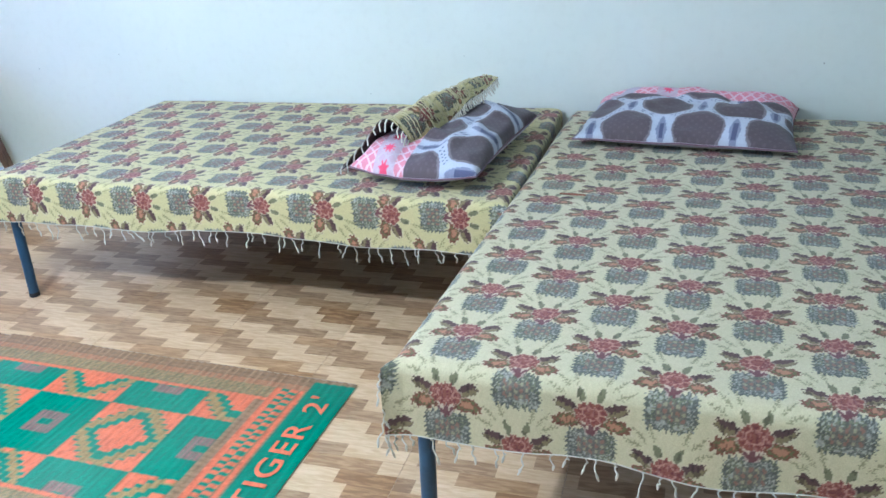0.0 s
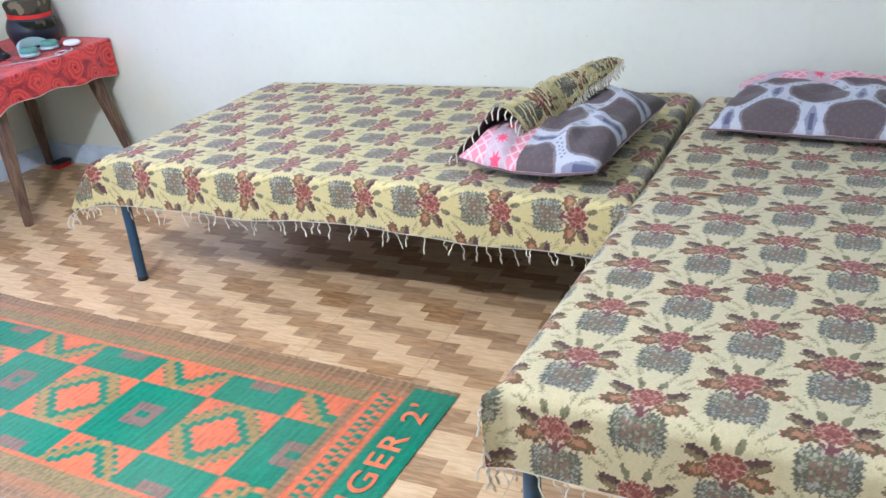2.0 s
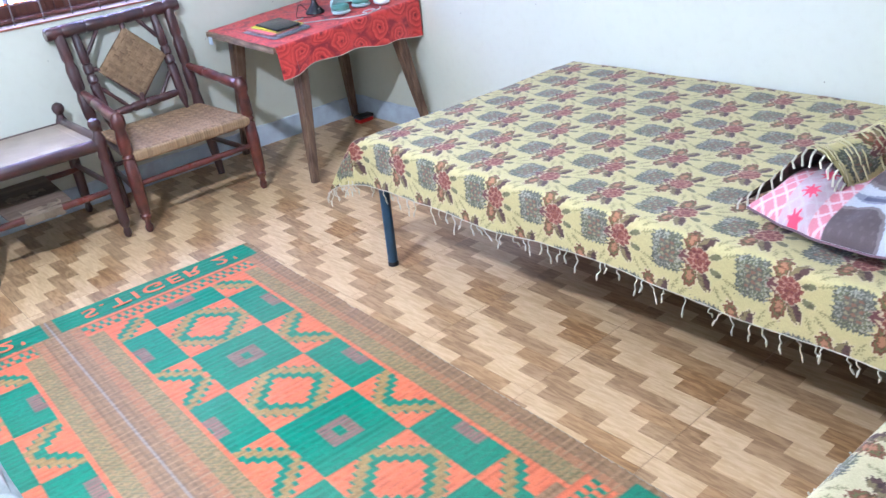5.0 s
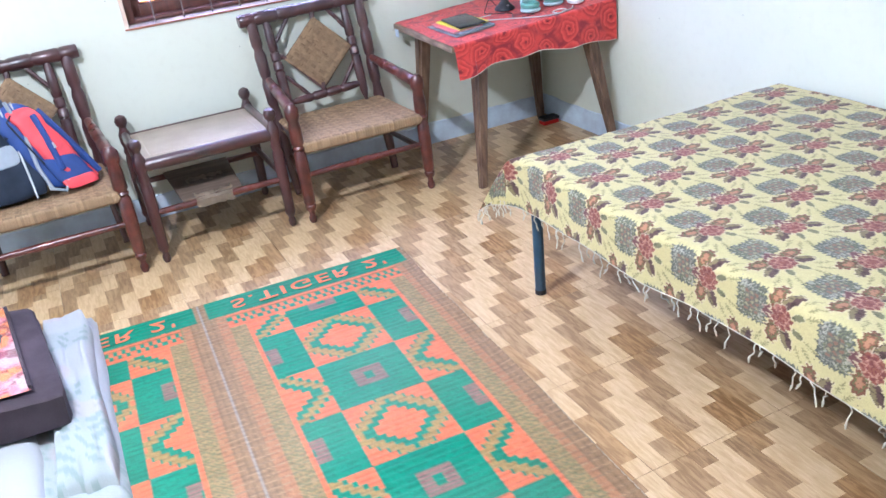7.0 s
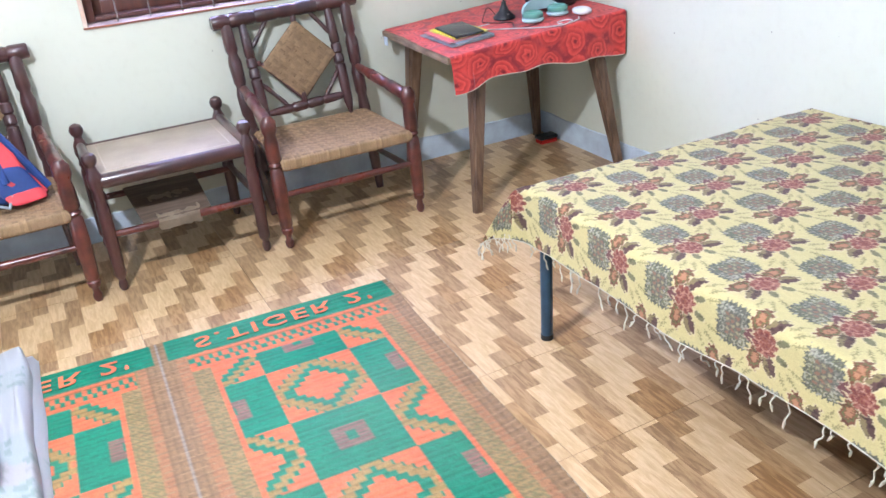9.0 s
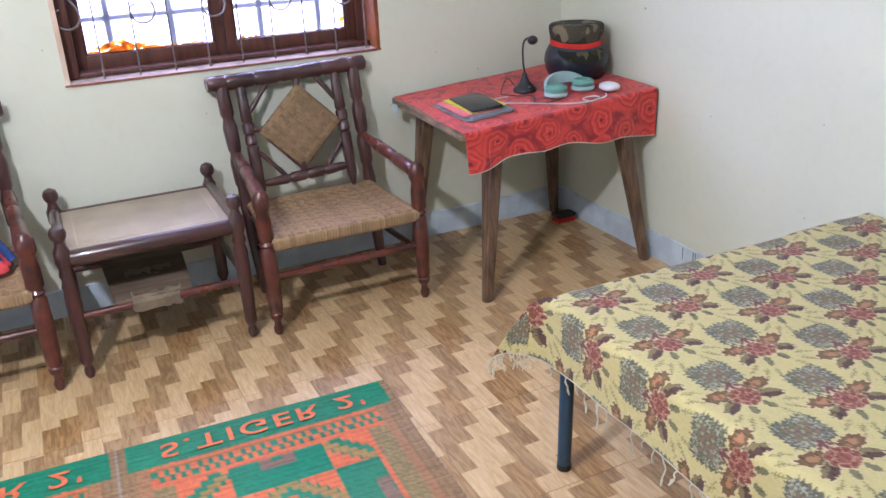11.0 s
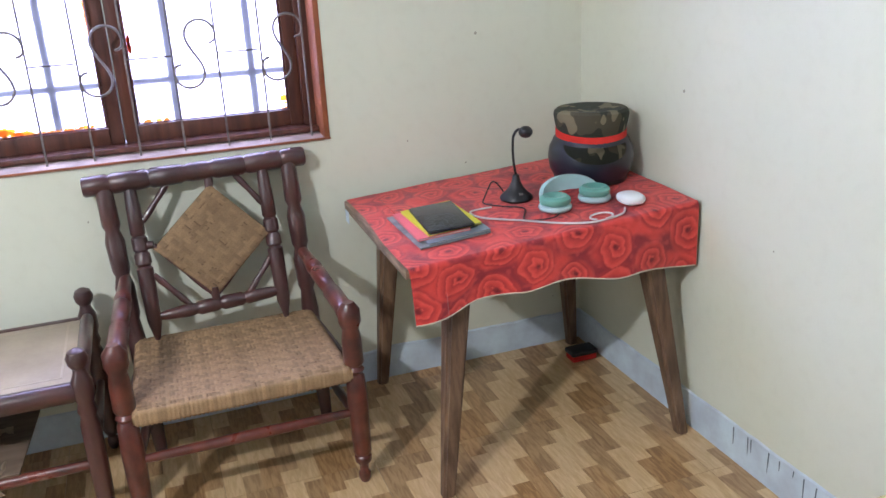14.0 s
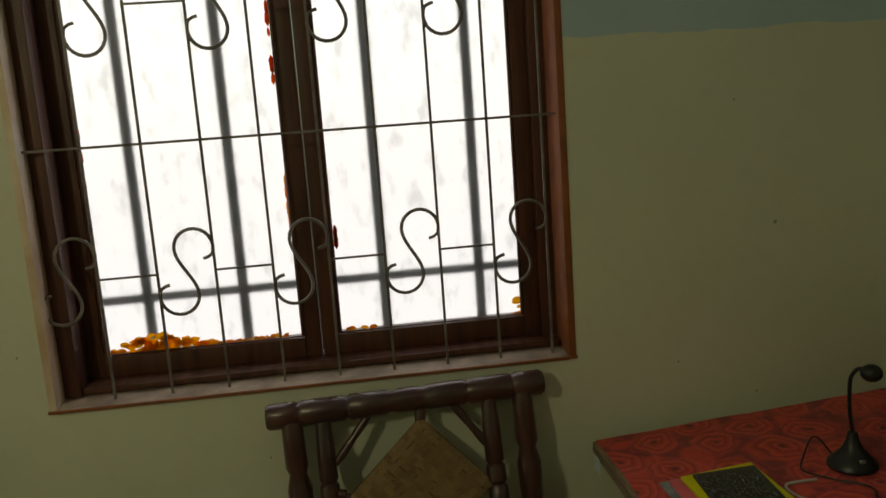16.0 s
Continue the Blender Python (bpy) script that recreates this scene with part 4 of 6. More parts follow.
# ---- straw mat ----
MA = math.atan2(-0.095, 2.301)
MUX, MVX = (math.cos(MA), math.sin(MA)), (math.sin(MA), -math.cos(MA))
MO, ML, PW = (1.118, -1.469), 2.303, 0.872
GREEN, ORANGE, ROSE = (0.008, 0.235, 0.125), (0.80, 0.18, 0.065), (0.34, 0.15, 0.12)


def mat_pattern(u, v):
    """Two long panels of green squares and stepped orange lozenges, banded brown borders, chequered bands at both ends."""
    cell = 0.0075
    u, v = np.floor(u / cell) * cell + cell / 2, np.floor(v / cell) * cell + cell / 2
    rng = value_noise(u * 140, v * 140, 3)
    w = np.mod(v, PW)
    col = np.zeros(u.shape + (3,)) + np.array((0.33, 0.19, 0.085))
    e = np.minimum(w, PW - w)
    col = put(col, (np.mod(e, 0.0225) < 0.0075) * 0.55, (0.20, 0.125, 0.05))
    col = put(col, ((e > 0.050) & (e < 0.082)) * 0.75, (0.48, 0.205, 0.085))
    col = put(col, (np.mod(u, 0.03) < 0.0075) & (e < 0.082) & (rng > 0.45), (0.39, 0.235, 0.105))
    # olive band of small lozenges
    olive = (e > 0.082) & (e < 0.145)
    dia = np.abs(np.mod(u / 0.048, 1.0) - 0.5) + np.abs(np.mod((e - 0.082) / 0.0315, 1.0) - 0.5)
    col = put(col, olive * 0.95, (0.36, 0.245, 0.095))
    col = put(col, (olive & (np.mod(dia, 0.34) < 0.13)) * 0.75, (0.165, 0.175, 0.07))
    col = put(col, (e > 0.143) & (e < 0.157), ORANGE)
    # field
    p = 0.2885
    i = np.round((u - 0.545) / p)
    j = np.round((w - 0.436) / p)
    au, aw = np.abs(u - 0.545 - i * p), np.abs(w - 0.436 - j * p)
    a, b = au / (p / 2), aw / (p / 2)
    field = (e > 0.157) & (u > 0.25) & (u < 2.01)
    even = np.mod(i + j, 2) < 0.5
    g = np.zeros_like(col) + np.array(GREEN)
    rose = np.where((np.mod(u, 0.015) < 0.0075)[..., None], np.array(ROSE), np.array((0.20, 0.17, 0.105)))
    m = ((np.maximum(a, b) < 0.37) & ~((a < 0.14) & (b < 0.12)))[..., None]
    g = np.where(m, rose, g)
    st = 0.0225
    s = (np.floor(au / st) + 0.5) * st / (p / 2) + b
    o = np.zeros_like(col) + np.array(ORANGE)
    o = np.where((s < 1.29)[..., None], np.array(GREEN), o)
    o = np.where((s < 1.22)[..., None], np.array((0.40, 0.25, 0.075)), o)
    o = np.where((s < 0.92)[..., None], np.array(GREEN), o)
    o = np.where((s < 0.66)[..., None], np.array(ORANGE), o)
    neck = (b > 0.93) & (a < 0.10)
    o = np.where(neck[..., None], np.array(ORANGE), o)
    col = np.where(field[..., None], np.where(even[..., None], o, g), col)
    # end bands
    d = np.minimum(u, ML - u)
    inner = e > 0.085
    band = (d < 0.25) & inner
    col = put(col, band & (d > 0.15), (0.30, 0.14, 0.05))
    col = put(col, (d > 0.148) & (d < 0.166) & inner, ORANGE)
    col = put(col, (d > 0.234) & (d < 0.252) & inner, ORANGE)
    chk = (np.mod(w / 0.032 + np.floor((d - 0.17) / 0.03) * 0.5, 1.0) < 0.5) & (d > 0.17) & (d < 0.23) & inner
    col = put(col, chk, GREEN)
    col = put(col, (d > 0.17) & (d < 0.23) & inner & ~chk, ORANGE)
    col = put(col, (d < 0.145) & (e > 0.022), GREEN)
    col = put(col, (np.abs(v - PW) < 0.005) * 0.8, (0.40, 0.36, 0.31))
    fade = value_noise(u * 3, v * 3, 9)
    stitch = (np.mod(u, 0.0225) < 0.0075) & (value_noise(v * 45, u * 130, 7) > 0.42)
    col = col * (0.86 + 0.28 * rng)[..., None] * (1 - 0.24 * stitch)[..., None]
    return put(col, 0.12 * fade, (0.45, 0.38, 0.29)) * 0.86


mat = thing("floor_mat", "woven straw mat in green and orange lozenges with brown borders", "mat", (MO[0], MO[1], 0))
MW = 2 * PW
u = np.linspace(0, ML, int(ML / 0.0075) + 1)
v = np.linspace(0, MW, int(MW / 0.0075) + 1)
GU, GV = np.meshgrid(u, v, indexing="ij")
edge_lift = 0.010 * np.exp(-GV / 0.03) * (0.5 + 0.5 * np.sin(GU * 8)) * (value_noise(GU * 6, GV * 0, 5) > 0.3)
GZ = 0.0042 + 0.0011 * np.sin(GU * 2 * math.pi / 0.03) + 0.002 * value_noise(GU * 5, GV * 5, 2) + edge_lift
north = -0.012 * (value_noise(GU * 3.2, GV * 0, 8) - 0.5) * np.exp(-GV / 0.05)
pts = np.stack([MO[0] + GU * MUX[0] + (GV + north) * MVX[0], MO[1] + GU * MUX[1] + (GV + north) * MVX[1], GZ], -1)
sheet_part("weave", pts[:, ::-1], mat_pattern(GU, GV)[:, ::-1], M_MAT, mat)
rimpts = [tuple(p) for p in pts[::6, 0]]
part("edge_binding", tube([(p[0], p[1], p[2] * 0.6) for p in rimpts], 0.003, 5), M_CARD, mat)
M_WORD = surface("orange_straw", ORANGE, 0.6, 0.2, 30, 210, 0.4)


def mat_word(u, v, flip):
    """The woven words at one end of a panel, reading from the south to the north."""
    cu = bpy.data.curves.new("woven_lettering", "FONT")
    cu.body, cu.size, cu.align_x, cu.align_y, cu.extrude = "S.TIGER 2'", 0.108, "CENTER", "CENTER", 0.0004
    cu.space_character, cu.offset = 1.16, 0.0012
    cu.materials.append(M_WORD)
    ob = new("woven_lettering", cu)
    x = MO[0] + u * MUX[0] + v * MVX[0]
    y = MO[1] + u * MUX[1] + v * MVX[1]
    ob.matrix_basis = Matrix.Translation(Vector((x, y, 0.0082)) - ORG[mat.name]) @ Matrix.Rotation(math.pi / 2 + MA, 4, "Z") @ Matrix.Diagonal((1.2, -0.95 if flip else 0.95, 1, 1))
    ob.parent = mat
    return ob


for k in (0, 1):
    mat_word(ML - 0.073, PW * k + 0.42, False)
    mat_word(0.073, PW * k + 0.42, True)

# ---- armchairs of turned wood and straw ----
POST = [(0, 0.012), (0.02, 0.018), (0.05, 0.019), (0.07, 0.013), (0.10, 0.014), (0.12, 0.024), (0.15, 0.026), (0.16, 0.022), (0.18, 0.027), (0.45, 0.031), (0.60, 0.028), (0.62, 0.022), (0.64, 0.029), (0.66, 0.022), (0.68, 0.030), (0.80, 0.029), (0.86, 0.024), (0.90, 0.033), (0.96, 0.032), (1.0, 0.016)]
BACKPOST = [(0, 0.018), (0.2, 0.026), (0.45, 0.028), (0.52, 0.022), (0.54, 0.028), (0.64, 0.030), (0.68, 0.021), (0.70, 0.027), (0.80, 0.030), (0.84, 0.021), (0.86, 0.028), (0.97, 0.026), (1, 0.022)]
STICK = [(0, 0.012), (0.06, 0.016), (0.25, 0.022), (0.30, 0.017), (0.33, 0.023), (0.47, 0.022), (0.50, 0.017), (0.53, 0.023), (0.68, 0.022), (0.71, 0.017), (0.74, 0.022), (0.94, 0.018), (1, 0.012)]
TOPRAIL = [(0, 0.026), (0.01, 0.031), (0.10, 0.032), (0.115, 0.027), (0.13, 0.032), (0.27, 0.031), (0.285, 0.026), (0.30, 0.032), (0.42, 0.031), (0.44, 0.026), (0.47, 0.030), (0.53, 0.030), (0.56, 0.026), (0.58, 0.031), (0.70, 0.032), (0.715, 0.026), (0.73, 0.031), (0.87, 0.032), (0.885, 0.027), (0.90, 0.032), (0.99, 0.031), (1, 0.026)]
ARM = [(0, 0.018), (0.2, 0.021), (0.28, 0.026), (0.32, 0.019), (0.36, 0.026), (0.55, 0.024), (0.60, 0.018), (0.64, 0.027), (0.85, 0.027), (0.93, 0.031), (1, 0.018)]
ROD = [(0, 0.012), (0.5, 0.0145), (1, 0.012)]
PEG = [(0, 0.005), (0.03, 0.009), (0.13, 0.021), (0.30, 0.024), (0.47, 0.025), (0.485, 0.019), (0.50, 0.025), (0.56, 0.024), (0.575, 0.018), (0.59, 0.024), (0.66, 0.024), (0.675, 0.018), (0.69, 0.023), (0.85, 0.022), (1, 0.017)]
TWIG = [(0, 0.008), (0.2, 0.011), (0.5, 0.009), (0.8, 0.011), (1, 0.008)]


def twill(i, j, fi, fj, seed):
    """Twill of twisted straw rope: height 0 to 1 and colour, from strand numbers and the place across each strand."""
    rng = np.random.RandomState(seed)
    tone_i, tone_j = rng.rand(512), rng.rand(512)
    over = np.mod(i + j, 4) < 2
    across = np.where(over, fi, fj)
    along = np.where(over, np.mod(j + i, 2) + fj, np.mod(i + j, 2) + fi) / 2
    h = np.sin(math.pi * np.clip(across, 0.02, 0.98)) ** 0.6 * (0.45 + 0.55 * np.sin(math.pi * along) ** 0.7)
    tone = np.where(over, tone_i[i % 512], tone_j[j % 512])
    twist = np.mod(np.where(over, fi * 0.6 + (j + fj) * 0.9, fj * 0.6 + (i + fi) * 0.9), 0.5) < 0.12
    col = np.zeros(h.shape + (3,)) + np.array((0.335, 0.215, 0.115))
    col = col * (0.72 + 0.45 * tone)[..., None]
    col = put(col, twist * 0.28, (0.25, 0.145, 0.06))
    # shade between strands, painted into the colour of a random share of gaps
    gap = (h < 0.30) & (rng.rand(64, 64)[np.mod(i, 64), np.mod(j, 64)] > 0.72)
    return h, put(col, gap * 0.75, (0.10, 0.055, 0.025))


def straw_block(x0, x1, y0, y1, z0, z1, parent, label):
    """A seat of straw rope woven over a frame: a sagging pad, wrapped round its front edge."""
    k = np.arange(4000) / 4000 * 2 * math.pi
    cs, sn = np.cos(k), np.sin(k)
    px = (x0 + x1) / 2 + (x1 - x0) / 2 * np.sign(cs) * np.abs(cs) ** 0.16
    pz = (z0 + z1) / 2 + (z1 - z0) / 2 * np.sign(sn) * np.abs(sn) ** 0.5
    run = np.concatenate([[0], np.cumsum(np.hypot(np.diff(px), np.diff(pz)))])
    n = int(run[-1] / 0.0036)
    s_ = np.linspace(0, run[-1], n, endpoint=False)
    x_, z_ = np.interp(s_, run, px), np.interp(s_, run, pz)
    dx, dz = np.roll(x_, -2) - np.roll(x_, 2), np.roll(z_, -2) - np.roll(z_, 2)
    l = np.hypot(dx, dz) + 1e-9
    nx, nz = dz / l, -dx / l
    y_ = np.linspace(y0, y1, int((y1 - y0) / 0.0036))
    S, Y = np.meshgrid(s_, y_, indexing="ij")
    X, Z = np.repeat(x_[:, None], len(y_), 1), np.repeat(z_[:, None], len(y_), 1)
    P = 0.0120
    wob = 0.004 * (value_noise(S * 14, Y * 14, 3) - 0.5)
    i, j = np.floor((Y + 2 + wob) / P).astype(int), np.floor((S + 2 + wob) / P).astype(int)
    fi, fj = (Y + 2 + wob) / P - i, (S + 2 + wob) / P - j
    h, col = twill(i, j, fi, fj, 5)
    wrap = (nx[:, None] > 0.55) | (Z < (z0 + z1) / 2)
    hw = np.sin(math.pi * fi) ** 0.6
    cw = np.zeros(col.shape) + np.array((0.36, 0.235, 0.125))
    cw = cw * (0.75 + 0.4 * np.random.RandomState(9).rand(512)[i % 512])[..., None]
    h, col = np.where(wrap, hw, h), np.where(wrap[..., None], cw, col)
    f = (Y - y0) / (y1 - y0)
    sag = -0.016 * np.sin(math.pi * f) * np.clip(np.sin(math.pi * (X - x0) / (x1 - x0)), 0, 1)
    ends = np.minimum(1, np.minimum(f, 1 - f) / 0.03) ** 0.5
    taper = 1 - 0.06 * (1 - (X - x0) / (x1 - x0))
    zm = (z0 + z1) / 2
    Z = zm + (Z - zm) * (0.55 + 0.45 * ends) + sag
    lift = 0.0042 * (h - 0.6)
    pts = np.stack([X + nx[:, None] * lift, (y0 + y1) / 2 + (Y - (y0 + y1) / 2) * taper, Z + nz[:, None] * lift], -1)
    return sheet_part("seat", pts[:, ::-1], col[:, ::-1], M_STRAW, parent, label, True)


def armchair(label):
    root = thing("armchair", label, "armchair", (0.33, -1.371, 0), "armchairs")
    yl, yr = -1.683, -1.059
    for y, yb, yt in ((yl, -1.628, -1.664), (yr, -1.086, -1.102)):
        part("front_leg", turned((0.60, y, 0), (0.575, y, 0.575), POST, 16), M_LACQR, root, "red-brown turned leg")
        part("back_post", turned((0.20, yb, 0), (0.055, yt, 0.875), BACKPOST, 16), M_LACQ, root)
        part("armrest", turned((0.115, yt * 0.5 + yb * 0.5, 0.585), (0.60, y, 0.535), ARM, 14), M_LACQR, root, "worn turned armrest")
        part("side_stretcher", turned((0.185, yb, 0.20), (0.592, y, 0.20), ROD, 10), M_LACQ, root)
        part("seat_rail", turned((0.16, yb, 0.36), (0.585, y, 0.36), ROD, 10), M_LACQ, root)
    part("front_stretcher", turned((0.593, yl, 0.235), (0.593, yr, 0.235), [(0, 0.012), (0.5, 0.017), (1, 0.012)], 12), M_LACQR, root)
    part("back_stretcher", turned((0.17, yl + 0.05, 0.22), (0.17, yr - 0.03, 0.22), ROD, 10), M_LACQ, root)
    part("top_rail", turned((0.052, -1.722, 0.872), (0.046, -1.045, 0.886), TOPRAIL, 18), M_LACQ, root, "dark turned top rail")
    # inner back frame, leaning more than the posts: two beaded sticks pointed below, a beaded rail, a woven lozenge
    px = lambda z: 0.178 - 0.121 * (z - 0.40) / 0.45
    at = lambda y, z, o=0.0: (px(z) + o, y, z)
    for y0, y1 in ((-1.590, -1.580), (-1.186, -1.180)):
        part("back_stick", turned(at(y1, 0.385), at(y0, 0.868), PEG, 16), M_LACQ, root)
    part("back_rail", turned(at(-1.562, 0.463), at(-1.194, 0.480), STICK, 14), M_LACQ, root)
    cy, cz, hy, hz = -1.371, 0.668, 0.180, 0.170
    n = 70
    g = np.linspace(-1, 1, n)
    A, B = np.meshgrid(g, g, indexing="ij")
    P = 0.0125
    i, j = np.floor((A + 1) * 0.125 / P).astype(int), np.floor((B + 1) * 0.125 / P).astype(int)
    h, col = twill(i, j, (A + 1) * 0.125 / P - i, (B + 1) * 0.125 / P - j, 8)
    DY, DZ = (A + B) / 2 * hy, (B - A) / 2 * hz
    ZZ = cz + DZ
    rim = np.clip((1 - A ** 8) * (1 - B ** 8), 0, 1)
    panel = None
    for side in (1, -1):
        X = px(ZZ) + 0.006 + side * (0.003 + 0.009 * rim ** 0.5 + 0.0032 * (h - 0.5) * rim)
        pts = np.stack([X, cy + DY + 0.09 * DZ, ZZ], -1)
        if side > 0:
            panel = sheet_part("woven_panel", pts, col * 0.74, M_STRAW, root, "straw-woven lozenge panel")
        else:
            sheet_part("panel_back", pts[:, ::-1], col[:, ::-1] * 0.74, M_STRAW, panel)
    lf, rt, bot, top = at(-1.548, 0.680, 0.004), at(-1.196, 0.684, 0.004), at(-1.388, 0.498, 0.002), at(-1.358, 0.838, 0.004)
    for a, b in ((at(-1.474, 0.860), at(-1.568, 0.750)), (at(-1.278, 0.862), at(-1.192, 0.745)), (at(-1.562, 0.590), at(-1.468, 0.482)), (at(-1.190, 0.600), at(-1.288, 0.484)), (lf, bot), (rt, bot)):
        part("brace", turned(a, b, TWIG, 10), M_LACQ, root)
    for a, b in ((at(-1.585, 0.682), lf), (at(-1.184, 0.686), rt), (at(-1.352, 0.872), (top[0], top[1], top[2] - 0.022)), ((bot[0], bot[1], bot[2] + 0.03), at(-1.389, 0.474))):
        part("dowel", turned(a, b, [(0, 0.011), (0.5, 0.014), (1, 0.012)], 10), M_LACQ, root)
    straw_block(0.135, 0.617, -1.668, -1.072, 0.335, 0.398, root, "woven straw seat")
    return root


chair = armchair("dark red turned-wood armchair with woven straw seat and lozenge back")
copy_thing(chair, Matrix.Translation((0.33, -1.371 - 1.408, 0)))

# ---- low side table between the chairs ----
side = thing("side_table", "low dark turned-wood side table with beige top and knobbed posts", "side table", (0.33, -2.07, 0))
KNOB = [(0, 0.011), (0.02, 0.017), (0.05, 0.018), (0.08, 0.013), (0.11, 0.022), (0.13, 0.025), (0.16, 0.023), (0.40, 0.026), (0.62, 0.026), (0.66, 0.020), (0.69, 0.026), (0.73, 0.021), (0.77, 0.028), (0.84, 0.028), (0.88, 0.018), (0.90, 0.016), (0.925, 0.026), (0.955, 0.029), (0.985, 0.022), (1.0, 0.006)]
SY0, SY1 = -2.365, -1.775
for x in (0.09, 0.545):
    for y in (SY0, SY1):
        part("post", turned((x + (0.02 if x > 0.3 else -0.01), y, 0), (x, y, 0.572), KNOB, 16), M_LACQ, side)
for x in (0.09, 0.545):
    part("rail", turned((x, SY0, 0.450), (x, SY1, 0.450), [(0, 0.018), (0.05, 0.028), (0.95, 0.028), (1, 0.018)], 18), M_LACQ, side)
    part("lower_rail", turned((x + 0.012, SY0, 0.235), (x + 0.012, SY1, 0.235), [(0, 0.013), (0.5, 0.018), (1, 0.013)], 12), M_LACQR, side)
for y in (SY0, SY1):
    part("end_rail", turned((0.09, y, 0.478), (0.545, y, 0.478), [(0, 0.014), (0.1, 0.02), (0.9, 0.02), (1, 0.014)], 12), M_LACQ, side)
    part("lower_end_rail", turned((0.085, y, 0.255), (0.56, y, 0.255), ROD, 12), M_LACQ, side)
top = part("top", rbox(0.095, 0.53, SY0 + 0.018, SY1 - 0.018, 0.458, 0.474, 0.003), M_LAM, side, "beige laminate top with pale border band")
for a in ((0.125, 0.130, SY0 + 0.05, SY1 - 0.05), (0.495, 0.500, SY0 + 0.05, SY1 - 0.05)):
    part("inlay", rbox(*a, 0.4742, 0.4750, 0), M_LAMB, top)
for a in ((0.130, 0.495, SY0 + 0.05, SY0 + 0.056), (0.130, 0.495, SY1 - 0.056, SY1 - 0.05)):
    part("inlay", rbox(*a, 0.4742, 0.4750, 0), M_LAMB, top)
bm = rbox(0.098, 0.562, SY0 + 0.13, SY0 + 0.40, 0.250, 0.257, 0.002)
for v in bm.verts:
    v.co.y += 0.03 * (v.co.x < 0.3) * (1 if v.co.y > SY0 + 0.2 else -0.4)
part("shelf", bm, M_SHELF, side, "brown sacking over the lower rails")
# torn shelf covering over the lower rails
bm = bmesh.new()
g = []
for i in range(22):
    row = []
    for j in range(16):
        a, b = i / 21, j / 15
        y = SY0 + 0.19 + (0.17 + 0.03 * noise.noise((b * 5, 3, 1))) * a + 0.025 * noise.noise((a * 4, b * 6, 1))
        ang = min(b / 0.82, 1.0)
        x = 0.30 + 0.252 * ang
        z = 0.262 - 0.012 * math.sin(math.pi * ang) + 0.008 * noise.noise((a * 9, b * 7, 4))
        if b > 0.82:
            z = 0.258 - (b - 0.82) / 0.18 * (0.045 + 0.012 * noise.noise((a * 7, 2, 2)))
            x = 0.578 + 0.004 * noise.noise((a * 8, b * 8, 2))
        row.append(bm.verts.new((x, y, z)))
    g.append(row)
for p, q in zip(g, g[1:]):
    for k in range(15):
        bm.faces.new((p[k], q[k], q[k + 1], p[k + 1]))
bmesh.ops.solidify(bm, geom=bm.faces[:], thickness=0.004)
part("shelf_cover", bm, M_CARD, side, "torn sagging cardboard shelf covering")

# ---- table with red rose cloth ----
TX0, TX1, TY0, TY1 = 0.055, 0.722, -0.928, -0.014


def table_z(x, y):
    return 0.700 + 0.058 * (y + 0.914) / 0.9 + 0.018 * (0.725 - x) / 0.65


table = thing("table", "small wooden table with splayed tapered legs", "table", (0.4, -0.47, 0))
bm = rbox(TX0, TX1, TY0, TY1, -0.030, -0.001, 0.004)
for w in bm.verts:
    w.co.z += table_z(w.co.x, w.co.y)
part("tabletop", bm, M_TTOP, table, "worn bare wooden tabletop edge")
for b, t in (((0.768, -0.857), (0.652, -0.752)), ((0.762, -0.052), (0.645, -0.152)), ((0.045, -0.058), (0.13, -0.15)), ((0.035, -0.838), (0.12, -0.790))):
    bm = rbox(-1, 1, -1, 1, 0, 1, 0)
    bmesh.ops.bevel(bm, geom=[e for e in bm.edges if abs(e.verts[0].co.z - e.verts[1].co.z) > 0.5], offset=0.35, segments=3, affect="EDGES")
    zt = table_z(*t) - 0.03
    for v in bm.verts:
        k = v.co.z
        w = 0.0185 + 0.020 * k
        v.co = Vector((b[0] + (t[0] - b[0]) * k + v.co.x * w, b[1] + (t[1] - b[1]) * k + v.co.y * w, zt * k))
    part("leg", bm, M_TLEG, table, "tapered brown leg")
for a, b in (((0.13, -0.79), (0.655, -0.81)), ((0.13, -0.15), (0.645, -0.155)), ((0.12, -0.79), (0.13, -0.15))):
    p, q = Vector((*a, table_z(*a) - 0.055)), Vector((*b, table_z(*b) - 0.055))
    part("apron", tube([p, q], 0.022, 4), M_TLEG, table)


